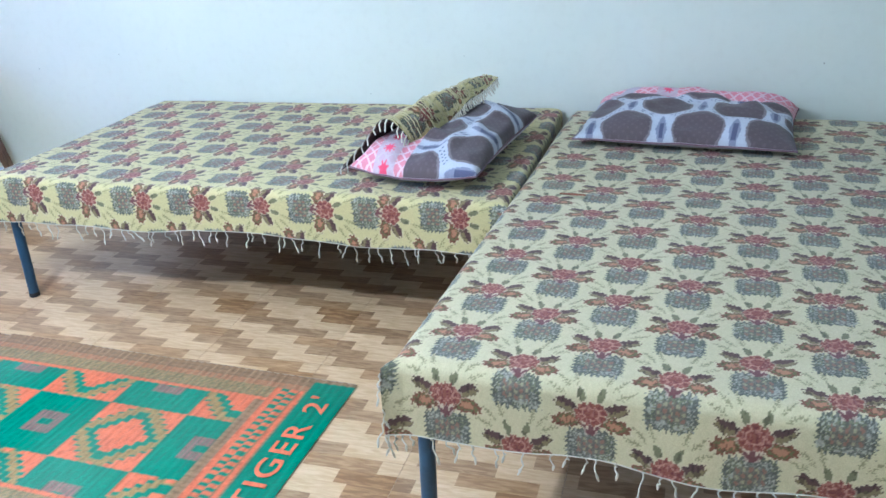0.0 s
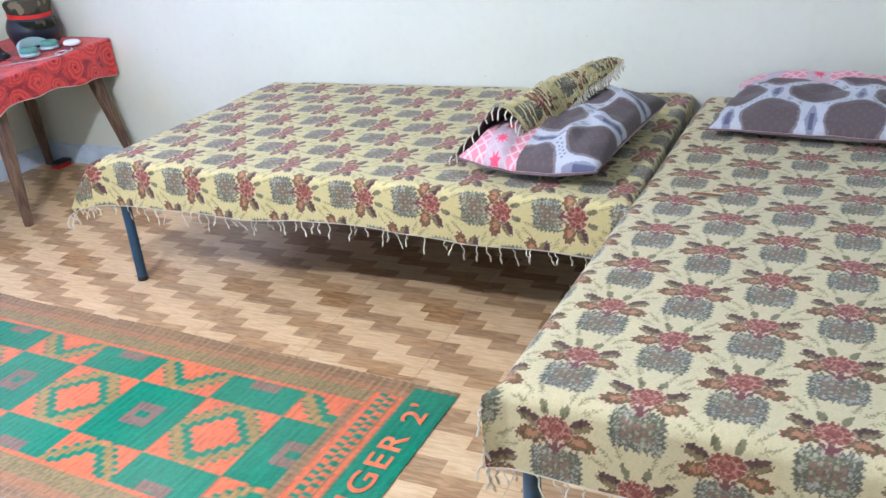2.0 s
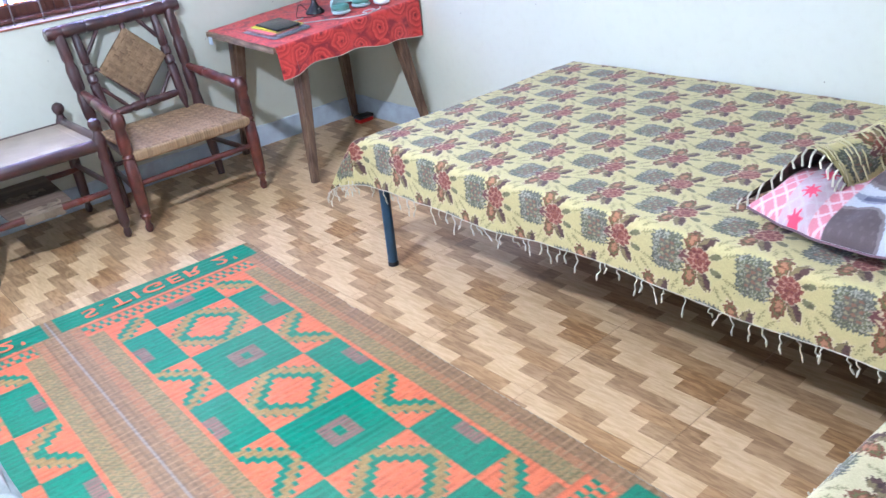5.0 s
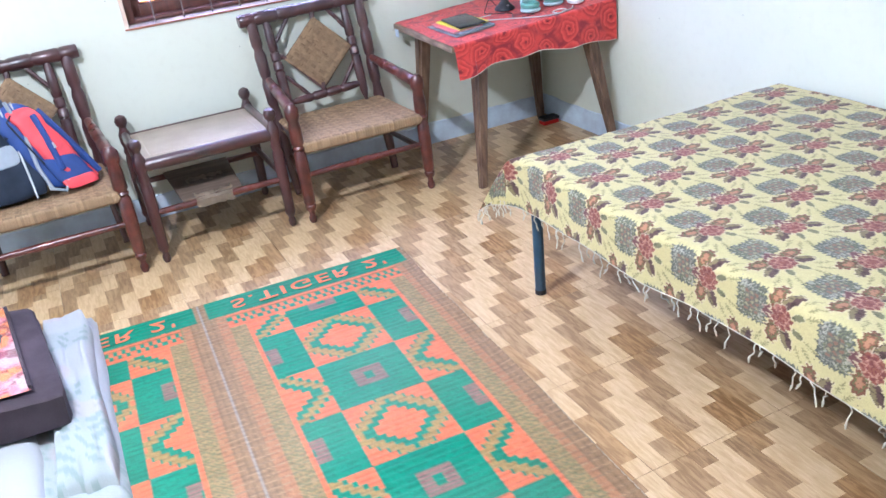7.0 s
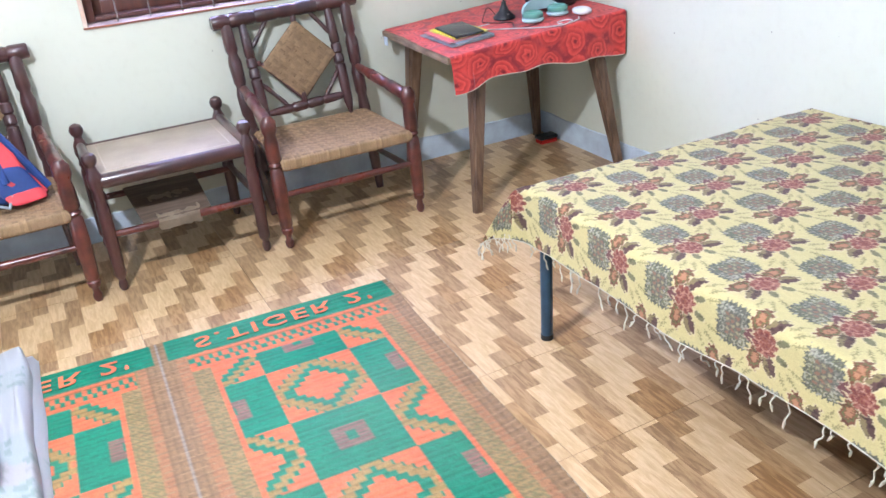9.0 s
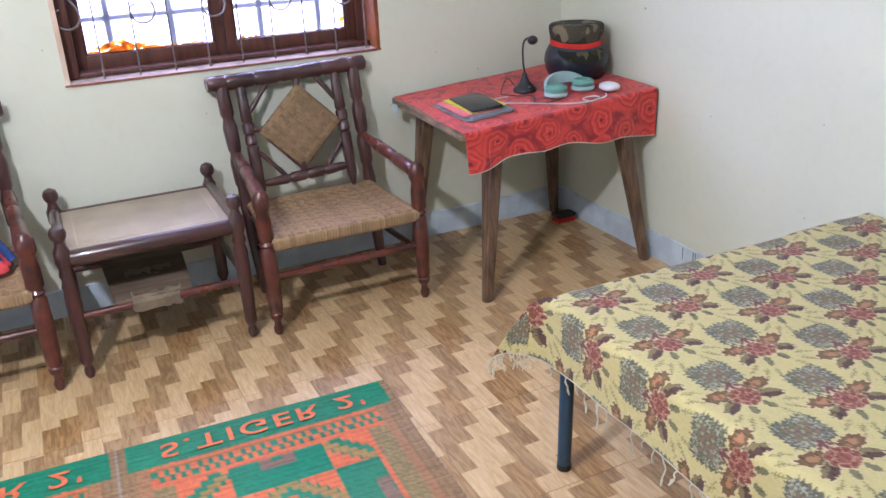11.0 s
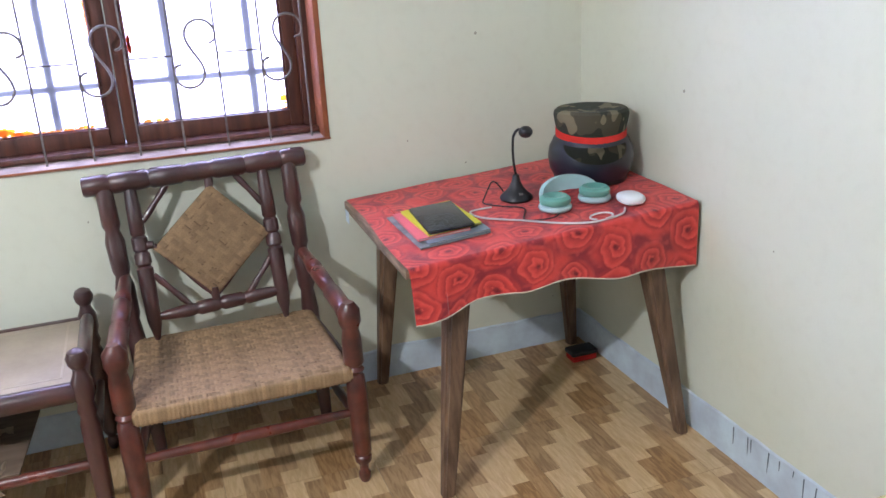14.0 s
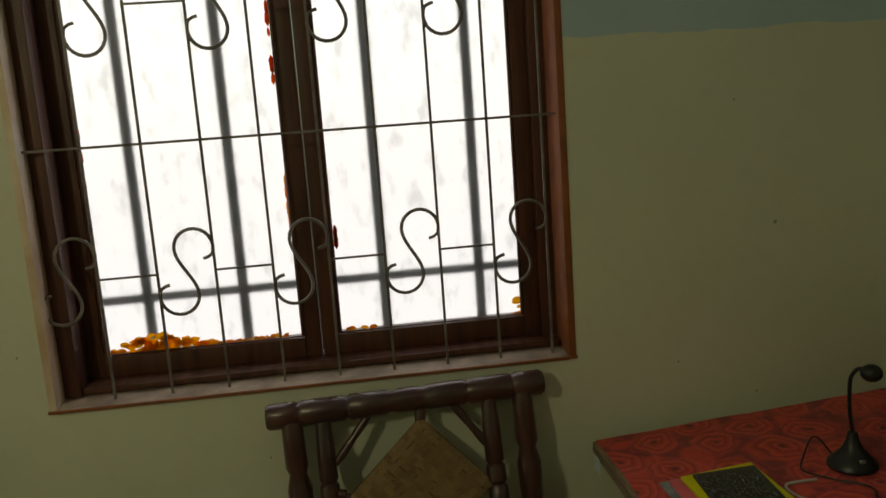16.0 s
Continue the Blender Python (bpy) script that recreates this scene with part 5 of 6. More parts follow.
def rose_pattern(u, v):
    """Red ground printed with large dark-lined roses."""
    col = np.zeros(u.shape + (3,)) + np.array((0.66, 0.060, 0.047))
    n1 = value_noise(u * 30, v * 30, 1)
    u, v = u + 0.026 * (value_noise(u * 13, v * 13, 21) - 0.5), v + 0.026 * (value_noise(u * 13 + 7, v * 13 + 3, 22) - 0.5)
    n2 = value_noise(u * 75, v * 75, 2)
    rng = np.random.RandomState(4)
    best = np.full(u.shape, 9.0)
    th = np.zeros_like(u)
    for i in range(-1, 9):
        for j in range(-1, 9):
            cu = i * 0.135 + (0.065 if j % 2 else 0) + rng.uniform(-0.018, 0.018)
            cv = j * 0.128 + rng.uniform(-0.018, 0.018)
            d = np.hypot(u - cu, v - cv)
            near_ = d < best
            th = np.where(near_, np.arctan2(v - cv, u - cu) + rng.uniform(0, 6), th)
            best = np.minimum(best, d)
    wob = best + 0.006 * (n1 - 0.5)
    sp = np.mod(wob / 0.0235 - th / (2 * math.pi) + 0.13 * np.sin(2 * th + 4 * n1) + 0.10 * np.sin(5 * th), 1.0)
    body = smooth_step(0.074, 0.056, wob)
    fold = (1 - sp) ** 2.2 * smooth_step(0.0, 0.06, sp)
    col = put(col, smooth_step(0.45, 0.9, sp) * body * 0.45, (0.76, 0.115, 0.085))
    col = put(col, fold * body * (0.55 + 0.4 * n1), (0.19, 0.012, 0.024))
    col = put(col, smooth_step(0.012, 0.005, wob) * 0.8, (0.10, 0.006, 0.014))
    # dark leaves and shade between the blooms
    between = smooth_step(0.050, 0.068, wob)
    n3 = value_noise(u * 21 + 5, v * 21, 8)
    col = put(col, between * smooth_step(0.30, 0.65, n3) * 0.75, (0.15, 0.014, 0.030))
    col = put(col, between * smooth_step(0.55, 0.8, n2) * 0.4, (0.58, 0.07, 0.06))
    return col * (0.9 + 0.2 * n2)[..., None]


cloth = thing("tablecloth", "red cotton tablecloth printed with dark roses, hanging in front", "tablecloth", (0.4, -0.47, 0.72))
sx = np.arange(0.0, 0.845, 0.0036)
ty = np.arange(0.0, 0.926, 0.0036)
SS, TT = np.meshgrid(sx, ty, indexing="ij")
flat = TX1 + 0.006 - 0.062
over = np.maximum(SS - flat, 0)
hem = 0.162 - 0.022 * smooth_step(0.02, 0.32, TT) + 0.062 * smooth_step(0.38, 0.92, TT) + 0.004 * np.sin(TT * 23) + 0.012 * (value_noise(TT * 11, TT * 0, 6) - 0.5)
over = over / over.max() * hem
q = np.minimum(over, 0.012 * math.pi / 2)
XX = 0.062 + np.minimum(SS, flat) + 0.012 * np.sin(q / 0.012) + 0.010 * np.sin(TT * 19 + 1) * over / 0.17 + 0.012 * (value_noise(TT * 9, SS * 5, 12) - 0.5) * over / 0.17 + 0.05 * over
YY = TY0 + 0.006 + TT * (0.906 / 0.925) + 0.006 * np.sin(SS * 9) * (TT < 0.1)
ZZ = table_z(np.minimum(XX, TX1), YY) + 0.002 - 0.012 * (1 - np.cos(q / 0.012)) - np.maximum(over - 0.012 * math.pi / 2, 0) + 0.003 * value_noise(SS * 14, TT * 14, 3)
sheet_part("cloth", np.stack([XX, YY, ZZ], -1)[:, ::-1], rose_pattern(SS, TT)[:, ::-1], M_ROSE, cloth)
part("hem", tube([(XX[-1, j], YY[-1, j], ZZ[-1, j]) for j in range(0, len(ty), 4)], 0.0025, 5), M_FRINGE, cloth, "pale torn hem")
part("hanging_scrap", rbox(0.08, 0.12, TY0 - 0.004, TY0 - 0.002, 0.655, 0.695, 0), M_SKIRT, cloth, "loose pale scrap under the edge")


def on_table(x, y, lift=0.006):
    return table_z(x, y) + lift


def slab_on(x, y, w, d, z0, z1, rot, r=0.002):
    """A flat block, w across and d deep, turned about its middle, lying on the sloping top."""
    bm = rbox(-w / 2, w / 2, -d / 2, d / 2, z0, z1, r)
    c, s = math.cos(rot), math.sin(rot)
    for v in bm.verts:
        px, py = x + v.co.x * c - v.co.y * s, y + v.co.x * s + v.co.y * c
        v.co = Vector((px, py, on_table(px, py) + v.co.z))
    return bm


# books and a phone in a patterned case
for nm, lab, cat, x, y, w, d, z0, z1, rot, mt in (
        ("magazine", "grey-green magazine at the bottom of a pile", "magazine", 0.475, -0.748, 0.30, 0.215, 0.0, 0.004, 0.03, M_GREYC),
        ("notebook", "pale blue notebook in a pile", "notebook", 0.490, -0.735, 0.26, 0.19, 0.0042, 0.010, 0.05, M_BLUEC),
        ("notebook", "pink-red covered notebook in a pile", "notebook", 0.470, -0.765, 0.245, 0.160, 0.0102, 0.017, 0.0, M_PINK),
        ("notebook", "yellow covered notebook in a pile", "notebook", 0.468, -0.735, 0.235, 0.165, 0.0172, 0.023, 0.04, M_YEL)):
    root = thing(nm, lab, cat, (x, y, on_table(x, y)), "books on the table")
    part("pages", slab_on(x, y, w - 0.006, d - 0.006, z0 + 0.001, z1 - 0.001, rot, 0.0006), M_PAPER, root)
    part("cover", slab_on(x, y, w, d, z1 - 0.0011, z1, rot, 0), mt, root)
    part("cover", slab_on(x, y, w, d, z0, z0 + 0.0011, rot, 0), mt, root)
tablet = thing("tablet", "small black tablet in a marbled black case", "tablet", (0.485, -0.738, on_table(0.485, -0.738)))
part("case", slab_on(0.485, -0.738, 0.225, 0.135, 0.0232, 0.033, -0.06, 0.004), M_PHONE, tablet)
part("rim", slab_on(0.485, -0.738, 0.228, 0.138, 0.0255, 0.0305, -0.06, 0.002), M_BLACK, tablet)

# microphone
mx, my = 0.40, -0.452
mz = on_table(mx, my)
mic = thing("microphone", "black gooseneck desk microphone on a weighted base", "microphone", (mx, my, mz))
part("base", lathe((mx, my, mz), [(0.050, 0), (0.052, 0.004), (0.050, 0.012), (0.036, 0.024), (0.022, 0.040), (0.013, 0.060), (0.010, 0.078), (0.006, 0.080)], 28), M_BLACK, mic)
part("switch", rbox(mx + 0.026, mx + 0.040, my - 0.006, my + 0.006, mz + 0.021, mz + 0.027, 0.001), M_IRON, mic)
gp = [(mx, my, mz + 0.078), (mx, my - 0.008, mz + 0.13), (mx, my - 0.008, mz + 0.190), (mx + 0.003, my - 0.003, mz + 0.210), (mx + 0.010, my + 0.005, mz + 0.222), (mx + 0.020, my + 0.014, mz + 0.222)]
neck = [tuple(catmull(gp, k / 30)) for k in range(31)]
part("gooseneck", tube(neck, 0.0042, 8), M_BLACK, mic)
bm = bmesh.new()
bmesh.ops.create_icosphere(bm, subdivisions=3, radius=0.022)
for v in bm.verts:
    v.co = Vector((v.co.x, v.co.y, v.co.z * 0.86)) * (1 + 0.02 * noise.noise(v.co * 300)) + Vector((mx + 0.028, my + 0.022, mz + 0.216))
part("foam_head", bm, M_BLACK, mic, "round black foam head")
cord = [(mx - 0.03, my - 0.02, 0), (mx - 0.06, my - 0.06, 0), (mx - 0.02, my - 0.105, 0), (mx + 0.04, my - 0.07, 0), (mx + 0.10, my - 0.02, 0), (mx + 0.19, my - 0.06, 0), (mx + 0.22, my + 0.02, 0), (mx + 0.16, my + 0.08, 0)]
cp = [catmull(cord, k / 50) for k in range(51)]
part("cord", tube([(p[0], p[1], on_table(p[0], p[1], 0.008) + (0.05 * math.exp(-((k - 6) / 4.0) ** 2))) for k, p in enumerate(cp)], 0.0022, 6), M_BLACK, mic)

# headphones
hx, hy = 0.553, -0.325
hz = on_table(hx, hy)
hp = thing("headphones", "mint green over-ear headphones lying on the tablecloth", "headphones", (hx, hy, hz))
for cx, cy in ((hx + 0.01, hy - 0.075), (hx + 0.005, hy + 0.062)):
    z = on_table(cx, cy)
    cup = part("ear_cup", lathe((cx, cy, z), [(0.032, 0.020), (0.044, 0.022), (0.048, 0.030), (0.046, 0.040), (0.037, 0.047), (0.023, 0.045), (0.018, 0.041), (0.002, 0.040)], 28), M_TEAL, hp, "green ear cup")
    part("ear_pad", lathe((cx, cy, z), [(0.032, 0.0), (0.046, 0.003), (0.051, 0.010), (0.049, 0.018), (0.038, 0.022)], 28), M_MINT, cup)
band = []
for k in range(25):
    a = math.pi * (k / 24)
    band.append((hx - 0.02 - 0.052 * math.sin(a), hy - 0.008 - 0.095 * math.cos(a), 0))
bm = bmesh.new()
rows = []
for k, (x, y, z) in enumerate(band):
    a = math.pi * (k / 24)
    h = 0.018 + 0.030 * math.sin(a)
    n = Vector((-math.sin(a), -math.cos(a), 0))
    b0 = on_table(x, y) + 0.014 + 0.012 * math.sin(a)
    rows.append([bm.verts.new(Vector((x, y, b0)) + n * 0.004), bm.verts.new(Vector((x, y, b0 + h)) + n * 0.006), bm.verts.new(Vector((x, y, b0 + h)) - n * 0.006), bm.verts.new(Vector((x, y, b0)) - n * 0.004)])
for p, q in zip(rows, rows[1:]):
    for k in range(4):
        bm.faces.new((p[k], p[(k + 1) % 4], q[(k + 1) % 4], q[k]))
bm.faces.new(rows[0][::-1])
bm.faces.new(rows[-1])
bmesh.ops.recalc_face_normals(bm, faces=bm.faces)
part("headband", bm, M_MINT, hp, "pale mint headband")

# small white case with its cable
ex, ey = 0.648, -0.190
ez = on_table(ex, ey)
case = thing("charger", "small rounded white charger with a looping white cable", "charger", (ex, ey, ez))
bm = bmesh.new()
bmesh.ops.create_icosphere(bm, subdivisions=4, radius=1)
for v in bm.verts:
    n = (abs(v.co.x) ** 2.6 + abs(v.co.y) ** 2.6 + abs(v.co.z) ** 2.6) ** (1 / 2.6)
    v.co = Vector((ex - 0.003 + 0.046 * v.co.x / n, ey + 0.037 * v.co.y / n, ez + 0.0175 + 0.0175 * v.co.z / n))
part("body", bm, M_WHITE, case)
part("plug", turned((ex - 0.040, ey + 0.03, ez + 0.014), (ex - 0.055, ey + 0.055, ez + 0.013), [(0, 0.004), (0.8, 0.004), (1, 0.002)], 8), M_WHITE, case)
cab = [(ex + 0.02, ey - 0.034, 0), (ex + 0.06, ey - 0.07, 0), (ex + 0.07, ey - 0.16, 0), (ex + 0.03, ey - 0.24, 0), (ex - 0.06, ey - 0.33, 0), (ex - 0.15, ey - 0.42, 0), (ex - 0.22, ey - 0.43, 0), (ex - 0.22, ey - 0.36, 0)]
cp = [catmull(cab, k / 60) for k in range(61)]
part("cable", tube([(p[0], p[1], on_table(p[0], p[1], 0.007)) for p in cp], 0.0032, 6), M_CORD, case)
loop = [(ex + 0.05 + 0.025 * math.cos(a), ey - 0.13 + 0.035 * math.sin(a), 0) for a in [k * 2 * math.pi / 24 for k in range(22)]]
part("cable", tube([(p[0], p[1], on_table(p[0], p[1], 0.011)) for p in loop], 0.003, 6), M_CORD, case)

# helmet with a peaked cap on it
cx, cy = 0.362, -0.165
cz = on_table(cx, cy)
helmet = thing("helmet", "glossy black motorcycle helmet standing on the table", "helmet", (cx, cy, cz))
prof = [(0.080, 0.0), (0.110, 0.008), (0.126, 0.040), (0.132, 0.075), (0.128, 0.105), (0.114, 0.135), (0.088, 0.158), (0.045, 0.175), (0.002, 0.180)]
part("shell", lathe((cx, cy, cz), [(r * 1.05, z * 1.05) for r, z in prof], 40), M_HELM, helmet)
part("rim", lathe((cx, cy, cz), [(0.110, 0.0), (0.118, 0.003), (0.120, 0.014), (0.115, 0.018)], 40), M_BLACK, helmet)
part("stud", turned((cx + 0.118, cy - 0.04, cz + 0.082), (cx + 0.126, cy - 0.044, cz + 0.082), [(0, 0.008), (1, 0.006)], 12), M_IRON, helmet)

cap = thing("cap", "camouflage peaked cap with a red band resting on a helmet", "cap", (cx, cy, cz + 0.18))
cz += 0.008
dirx, diry = 0.93, -0.36


def ringed(rows, seg=40, front=0.0):
    """A body of tilted ovals: rows of (radius, height, forward tilt)."""
    bm = bmesh.new()
    out = []
    for r, z, tilt in rows:
        ring = []
        for k in range(seg):
            a = 2 * math.pi * k / seg
            f, s = r * math.cos(a) * 1.06, r * math.sin(a)
            ring.append(bm.verts.new((cx + f * dirx - s * diry, cy + f * diry + s * dirx, cz + z + tilt * f / max(r, 0.001))))
        out.append(ring)
    for p, q in zip(out, out[1:]):
        for k in range(seg):
            bm.faces.new((p[k], p[(k + 1) % seg], q[(k + 1) % seg], q[k]))
    bm.faces.new(out[-1])
    return bm


part("band", ringed([(0.110, 0.134, -0.018), (0.114, 0.138, -0.018), (0.114, 0.163, -0.012), (0.112, 0.166, -0.012)]), M_RED, cap, "red felt band")
part("crown", ringed([(0.1125, 0.165, -0.012), (0.116, 0.180, -0.006), (0.121, 0.205, 0.002), (0.119, 0.219, 0.004), (0.110, 0.227, 0.003), (0.08, 0.228, 0.0), (0.002, 0.222, 0.0)]), M_CAMO, cap, "camouflage crown")
bm = bmesh.new()
rows = []
for k in range(25):
    a = radians(-56 + 112 * k / 24)
    reach = 0.058 * max(0.0, math.cos(a * 90 / 56)) ** 0.7 if k not in (0, 24) else 0.0
    row = []
    for t in (0, 0.4, 0.8, 1.0):
        r = 0.116 + reach * t * 0.8
        f, s = r * math.cos(a) * 1.06, r * math.sin(a)
        row.append(bm.verts.new((cx + f * dirx - s * diry, cy + f * diry + s * dirx, cz + 0.139 - 0.016 * math.cos(a) - 0.75 * reach * t * (0.7 + 0.3 * t))))
    rows.append(row)
for p, q in zip(rows, rows[1:]):
    for k in range(3):
        bm.faces.new((p[k], q[k], q[k + 1], p[k + 1]))
bmesh.ops.solidify(bm, geom=bm.faces[:], thickness=0.004)
bmesh.ops.recalc_face_normals(bm, faces=bm.faces)
part("peak", bm, M_CAMO, cap, "stiff camouflage peak")

# brush on the floor under the table
brush = thing("scrubbing_brush", "red-bristled black brush on the floor under the table", "brush", (0.17, -0.085, 0))
part("bristles", rbox(0.145, 0.205, -0.135, -0.035, 0.0, 0.022, 0.004), M_RED, brush, "red bristles")
part("back", rbox(0.140, 0.208, -0.14, -0.03, 0.0222, 0.042, 0.008, 3), M_BLACK, brush)

# ---- bags on the second chair ----


def soft_body(nx, ny, nz, shape, amp=0.006, seed=0, power=5.0):
    """A rounded soft box of unit coordinates -1..1, moved by shape(x, y, z) to its place."""
    bm = bmesh.new()
    bmesh.ops.create_cube(bm, size=2)
    bmesh.ops.subdivide_edges(bm, edges=bm.edges[:], cuts=nx, use_grid_fill=True)
    for v in bm.verts:
        c = v.co
        p = power
        l = (abs(c.x) ** p + abs(c.y) ** p + abs(c.z) ** p) ** (1 / p)
        c = c / l
        w = Vector(shape(c.x, c.y, c.z))
        v.co = w + Vector((1, 1, 1)) * amp * noise.noise(w * 14 + Vector((seed, 0, 0)))
    return bm


def bag_frame(x, y, z, w, d, h, rz, lean, slump=0.0):
    c, s = math.cos(rz), math.sin(rz)

    def f(a, b, t):
        k = (t + 1) / 2
        px = d / 2 * a * (1 - 0.25 * k) - lean * k
        py = w / 2 * b * (1 - 0.22 * k * k) - slump * k
        return (x + px * c - py * s, y + px * s + py * c, z + h * k)
    return f


bf = bag_frame(0.385, -2.630, 0.402, 0.22, 0.17, 0.37, 0.30, 0.12, 0.15)
pack = thing("backpack", "coral red and blue school backpack slumped on a chair", "backpack", (0.36, -2.655, 0.40))
part("body", soft_body(9, 9, 9, bf, 0.010, 1), M_BAGB, pack, "blue nylon body")
part("front_panel", soft_body(9, 9, 9, lambda a, b, t: bf(0.50 + a * 0.66, b * 0.66 + 0.26, t * 0.95 - 0.02), 0.018, 2), M_BAGR, pack, "coral red front")
part("pocket", soft_body(7, 7, 7, lambda a, b, t: bf(1.02 + a * 0.34, b * 0.66 + 0.1, -0.52 + t * 0.33), 0.006, 3), M_BAGB, pack, "blue lower pocket")
part("pocket_flap", soft_body(7, 7, 7, lambda a, b, t: bf(1.15 + a * 0.25, b * 0.62 + 0.1, -0.82 + t * 0.12), 0.004, 4), M_BAGR, pack)
part("zip", tube([bf(1.2, -0.62 + 0.1, t) if t < 0.7 else bf(1.05, -0.55 + 0.6 * (t - 0.7) / 0.2, t) for t in [-0.3 + 0.06 * k for k in range(20)]], 0.004, 6), M_NAVY, pack)
part("blue_band", tube([bf(1.28, 0.62 - 0.75 * k / 12, 0.75 - 1.25 * k / 12) for k in range(13)], 0.013, 8), M_BAGB, pack, "blue band across the front")
part("edge_band", tube([bf(0.95, 0.98, 0.80 - 1.6 * k / 12) for k in range(13)], 0.014, 8), M_BAGB, pack)
part("pull_tab", tube([bf(1.34, 0.30, 0.10), bf(1.36, 0.26, -0.02)], 0.008, 6), M_PIPING, pack, "pale zip pull")
part("mesh_pocket", soft_body(6, 6, 6, lambda a, b, t: bf(0.1 + a * 0.6, 0.98 + b * 0.12, -0.35 + t * 0.5), 0.004, 6), M_NAVY, pack)

nf = bag_frame(0.43, -2.905, 0.40, 0.31, 0.16, 0.42, 0.12, 0.14)
navy = thing("shoulder_bag", "dark navy canvas bag with pale piping on a chair", "bag", (0.37, -2.93, 0.40))
part("body", soft_body(9, 9, 9, nf, 0.008, 5), M_NAVY, navy)
part("side_pocket", soft_body(7, 7, 7, lambda a, b, t: nf(0.3 + a * 0.8, 0.86 + b * 0.22, -0.15 + t * 0.80), 0.005, 6), M_NAVY, navy)
part("grey_panel", soft_body(7, 7, 7, lambda a, b, t: nf(0.95 + a * 0.14, -0.1 + b * 0.78, -0.1 + t * 0.20), 0.004, 7), M_GREYBAND, navy, "grey front band")
part("piping", tube([nf(1.10, 0.72, t) for t in [-0.95 + 0.1 * k for k in range(20)]], 0.0045, 6), M_PIPING, navy)
part("piping", tube([nf(0.9, 1.10, t) for t in [-0.9 + 0.1 * k for k in range(18)]], 0.0045, 6), M_PIPING, navy)
part("strap", tube([nf(0.4, -0.3, 0.98), nf(0.5, 0.0, 1.14), nf(0.6, 0.3, 1.10), nf(0.8, 0.55, 0.9), nf(1.1, 0.6, 0.2)], 0.012, 6), M_NAVY, navy)

part("strap", tube([nf(0.9, 0.95, 0.85), nf(1.25, 1.05, 0.3), nf(1.3, 1.0, -0.4), nf(1.25, 1.15, -0.85), nf(1.35, 1.45, -0.93), nf(1.3, 1.6, -0.75)], 0.008, 6), M_GREYBAND, navy, "grey webbing strap")
part("strap", tube([nf(0.6, 1.1, 0.8), nf(0.9, 1.3, 0.3), nf(1.0, 1.35, -0.3), nf(1.1, 1.55, -0.7)], 0.006, 6), M_GREYBAND, navy)

# ---- bedding on the floor ----
quilt = thing("folded_quilt", "folded white quilt with pale green leaf print on the floor", "quilt", (1.55, -3.05, 0))


def quilt_layer(name, x0, x1, y0, y1, z0, z1, skew, seed, label=""):
    n = 70
    a = np.linspace(-1, 1, n)
    A, B = np.meshgrid(a, a, indexing="ij")
    m = np.maximum(np.abs(A), np.abs(B))
    prof = np.clip(1 - m ** 14, 0, 1) ** 0.5
    X = (x0 + x1) / 2 + A * (x1 - x0) / 2 + skew * B + 0.02 * (value_noise(A * 2 + 5, B * 2, seed) - 0.5)
    Y = (y0 + y1) / 2 + B * (y1 - y0) / 2 + 0.02 * (value_noise(A * 3, B * 3 + 7, seed + 1) - 0.5)
    Z = z0 + (z1 - z0) * prof * (0.82 + 0.3 * (value_noise(A * 3 + 2, B * 3, seed + 2) - 0.3))
    col = np.zeros(A.shape + (3,)) + np.array((0.40, 0.405, 0.405))
    ph = value_noise(X * 5, Y * 5, seed + 3)
    leaf = (np.sin(X * 60 + 5 * np.sin(Y * 30)) * np.sin(Y * 46 + 3 * np.sin(X * 24)) > 0.35) & (ph > 0.58)
    col = put(col, smooth_step(0.5, 0.62, ph) * 0.5, (0.30, 0.35, 0.315))
    col = put(col, leaf * 0.7, (0.22, 0.29, 0.25))
    col = put(col, (value_noise(X * 7 + 3, Y * 7, seed + 5) > 0.74) * 0.4, (0.46, 0.36, 0.35))
    return sheet_part(name, np.stack([X, Y, Z], -1), col, M_SHEET, quilt, label)


quilt_layer("lower_fold", 0.93, 2.12, -3.62, -2.715, 0.008, 0.075, 0.02, 11)
quilt_layer("upper_fold", 1.28, 2.10, -3.60, -2.93, 0.05, 0.105, 0.02, 21)
quilt_layer("side_roll", 0.94, 2.08, -2.90, -2.735, 0.03, 0.115, 0.01, 31)

bagq = thing("blanket_bag", "dark brown fabric blanket bag with clear window over a flowered blanket", "storage bag", (1.5, -3.15, 0.11))
gx0, gx1, gy0, gy1, gz0, gz1 = 1.07, 1.76, -3.545, -2.855, 0.105, 0.245
gf = lambda a, b, t: (1.415 + a * (gx1 - gx0) / 2 + 0.03 * b, -3.20 + b * (gy1 - gy0) / 2 + 0.035 * a, (gz0 + gz1) / 2 + t * (gz1 - gz0) / 2 - 0.012 * (a * a + b * b) * (t > 0))
part("body", soft_body(13, 13, 13, gf, 0.008, 8, 22.0), M_BROWNBAG, bagq)
n = 110
a = np.linspace(-0.80, 0.80, n)
A, B = np.meshgrid(a * 1.1, a * 0.95, indexing="ij")
PX, PY = 1.415 + A * (gx1 - gx0) / 2 + 0.03 * B, -3.20 + B * (gy1 - gy0) / 2 + 0.035 * A
col = np.zeros(A.shape + (3,)) + np.array((0.62, 0.42, 0.42))
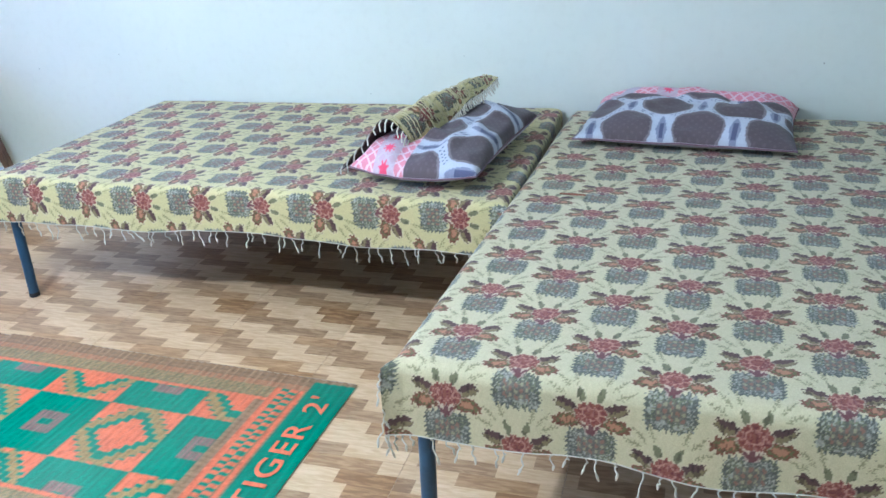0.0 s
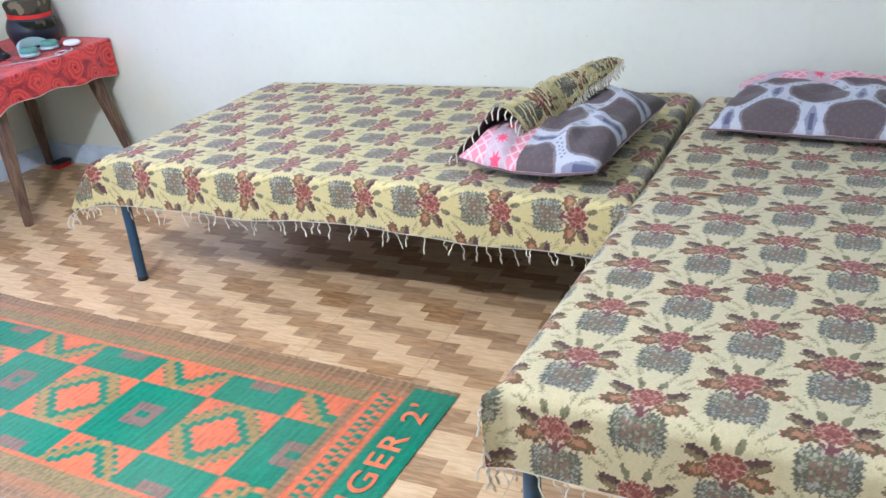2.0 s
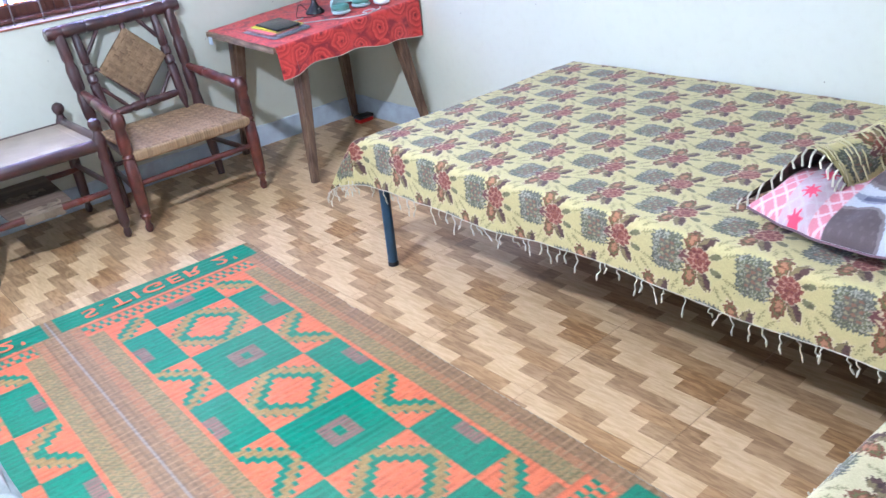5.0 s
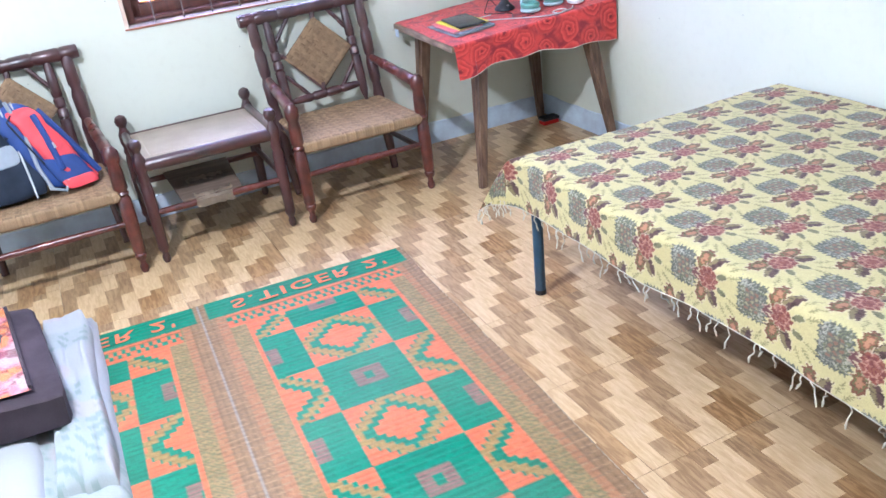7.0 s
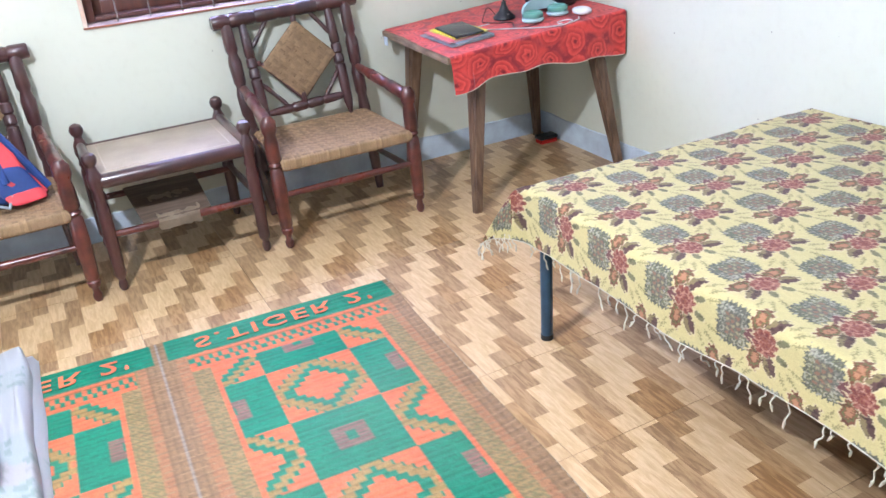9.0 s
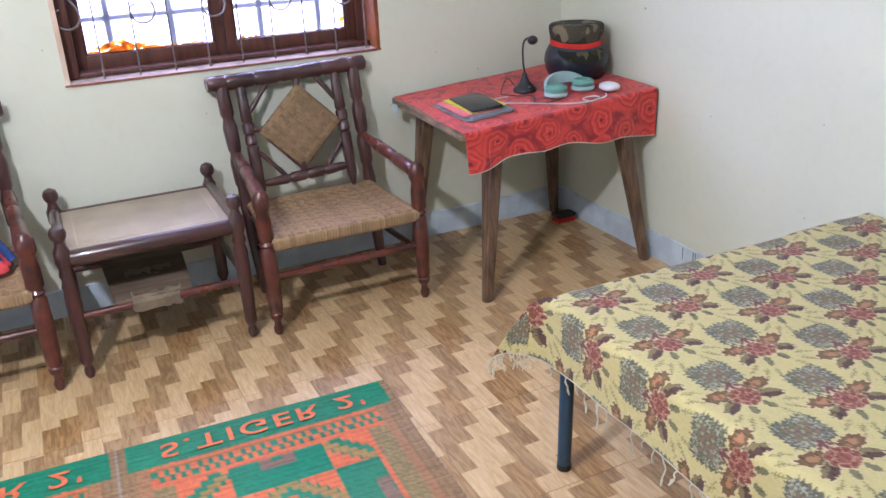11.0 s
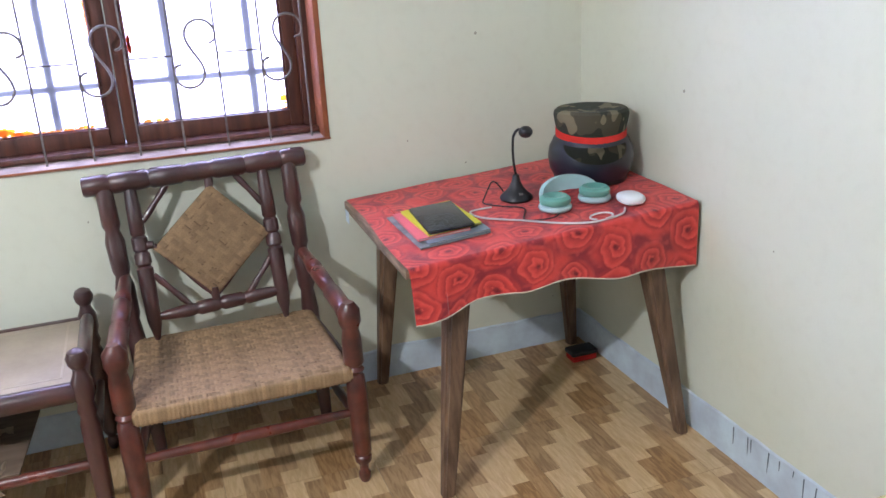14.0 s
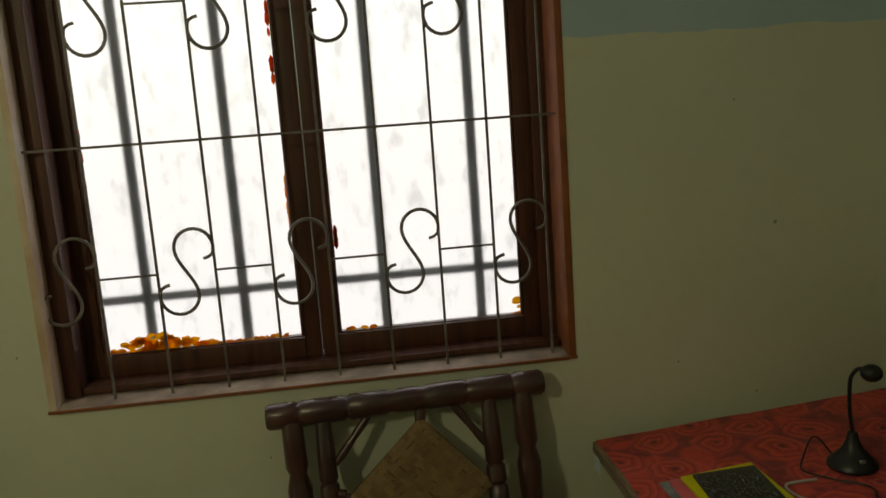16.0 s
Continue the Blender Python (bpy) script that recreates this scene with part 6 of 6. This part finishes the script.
fl = 0.75 * value_noise(PX * 13, PY * 13, 4) + 0.25 * value_noise(PX * 38, PY * 38, 5)
col = put(col, smooth_step(0.38, 0.50, fl) * 0.85, (0.70, 0.20, 0.24))
col = put(col, smooth_step(0.56, 0.68, fl) * 0.9, (0.80, 0.26, 0.07))
col = put(col, (0.5 * value_noise(PX * 16 + 4, PY * 16, 6) + 0.5 * value_noise(PX * 45, PY * 45, 12) > 0.60) * 0.7, (0.16, 0.05, 0.07))
sheet_part("blanket", np.stack([PX, PY, gz1 - 0.006 + 0.012 * value_noise(PX * 9, PY * 9, 7)], -1), col, M_BLOOM, bagq, "pink and orange flowered blanket")
film = sheet_part("clear_window", np.stack([PX, PY, gz1 + 0.010 + 0.012 * value_noise(PX * 30, PY * 17, 9) + 0.005 * value_noise(PX * 70 + PY * 30, PY * 60, 10)], -1), None, M_FILM, bagq, "crinkled clear plastic window")
film.visible_shadow = False
part("binding", tube([tuple(p) for p in np.stack([PX, PY, 0 * PX + gz1 + 0.010], -1)[:, -1]], 0.006, 6), M_BROWNBAG, bagq)

# ---- bulb on a short cord under the ceiling ----
pendant = thing("hanging_bulb", "lit white bulb hanging on a short cord", "lamp", (BULB[0], BULB[1], RZ))
part("rose", lathe((BULB[0], BULB[1], RZ - 0.03), [(0.02, 0), (0.045, 0.006), (0.05, 0.03)], 20), M_WHITE, pendant)
part("cord", tube([(BULB[0], BULB[1], RZ - 0.03), (BULB[0], BULB[1], BULB[2] + 0.25)], 0.004, 8), M_CORD, pendant)
part("holder", lathe((BULB[0], BULB[1], BULB[2] + 0.20), [(0.018, 0), (0.021, 0.01), (0.021, 0.045), (0.008, 0.055)], 16), M_WHITE, pendant)
m, nt, p = node_mat("lit_bulb")
p.inputs["Emission Color"].default_value, p.inputs["Emission Strength"].default_value = (1, 0.975, 0.93, 1), 8
part("bulb", lathe((BULB[0], BULB[1], BULB[2] + 0.08), [(0.004, 0), (0.028, 0.008), (0.04, 0.04), (0.036, 0.075), (0.019, 0.12)], 20), m, pendant)

lay_tiles()
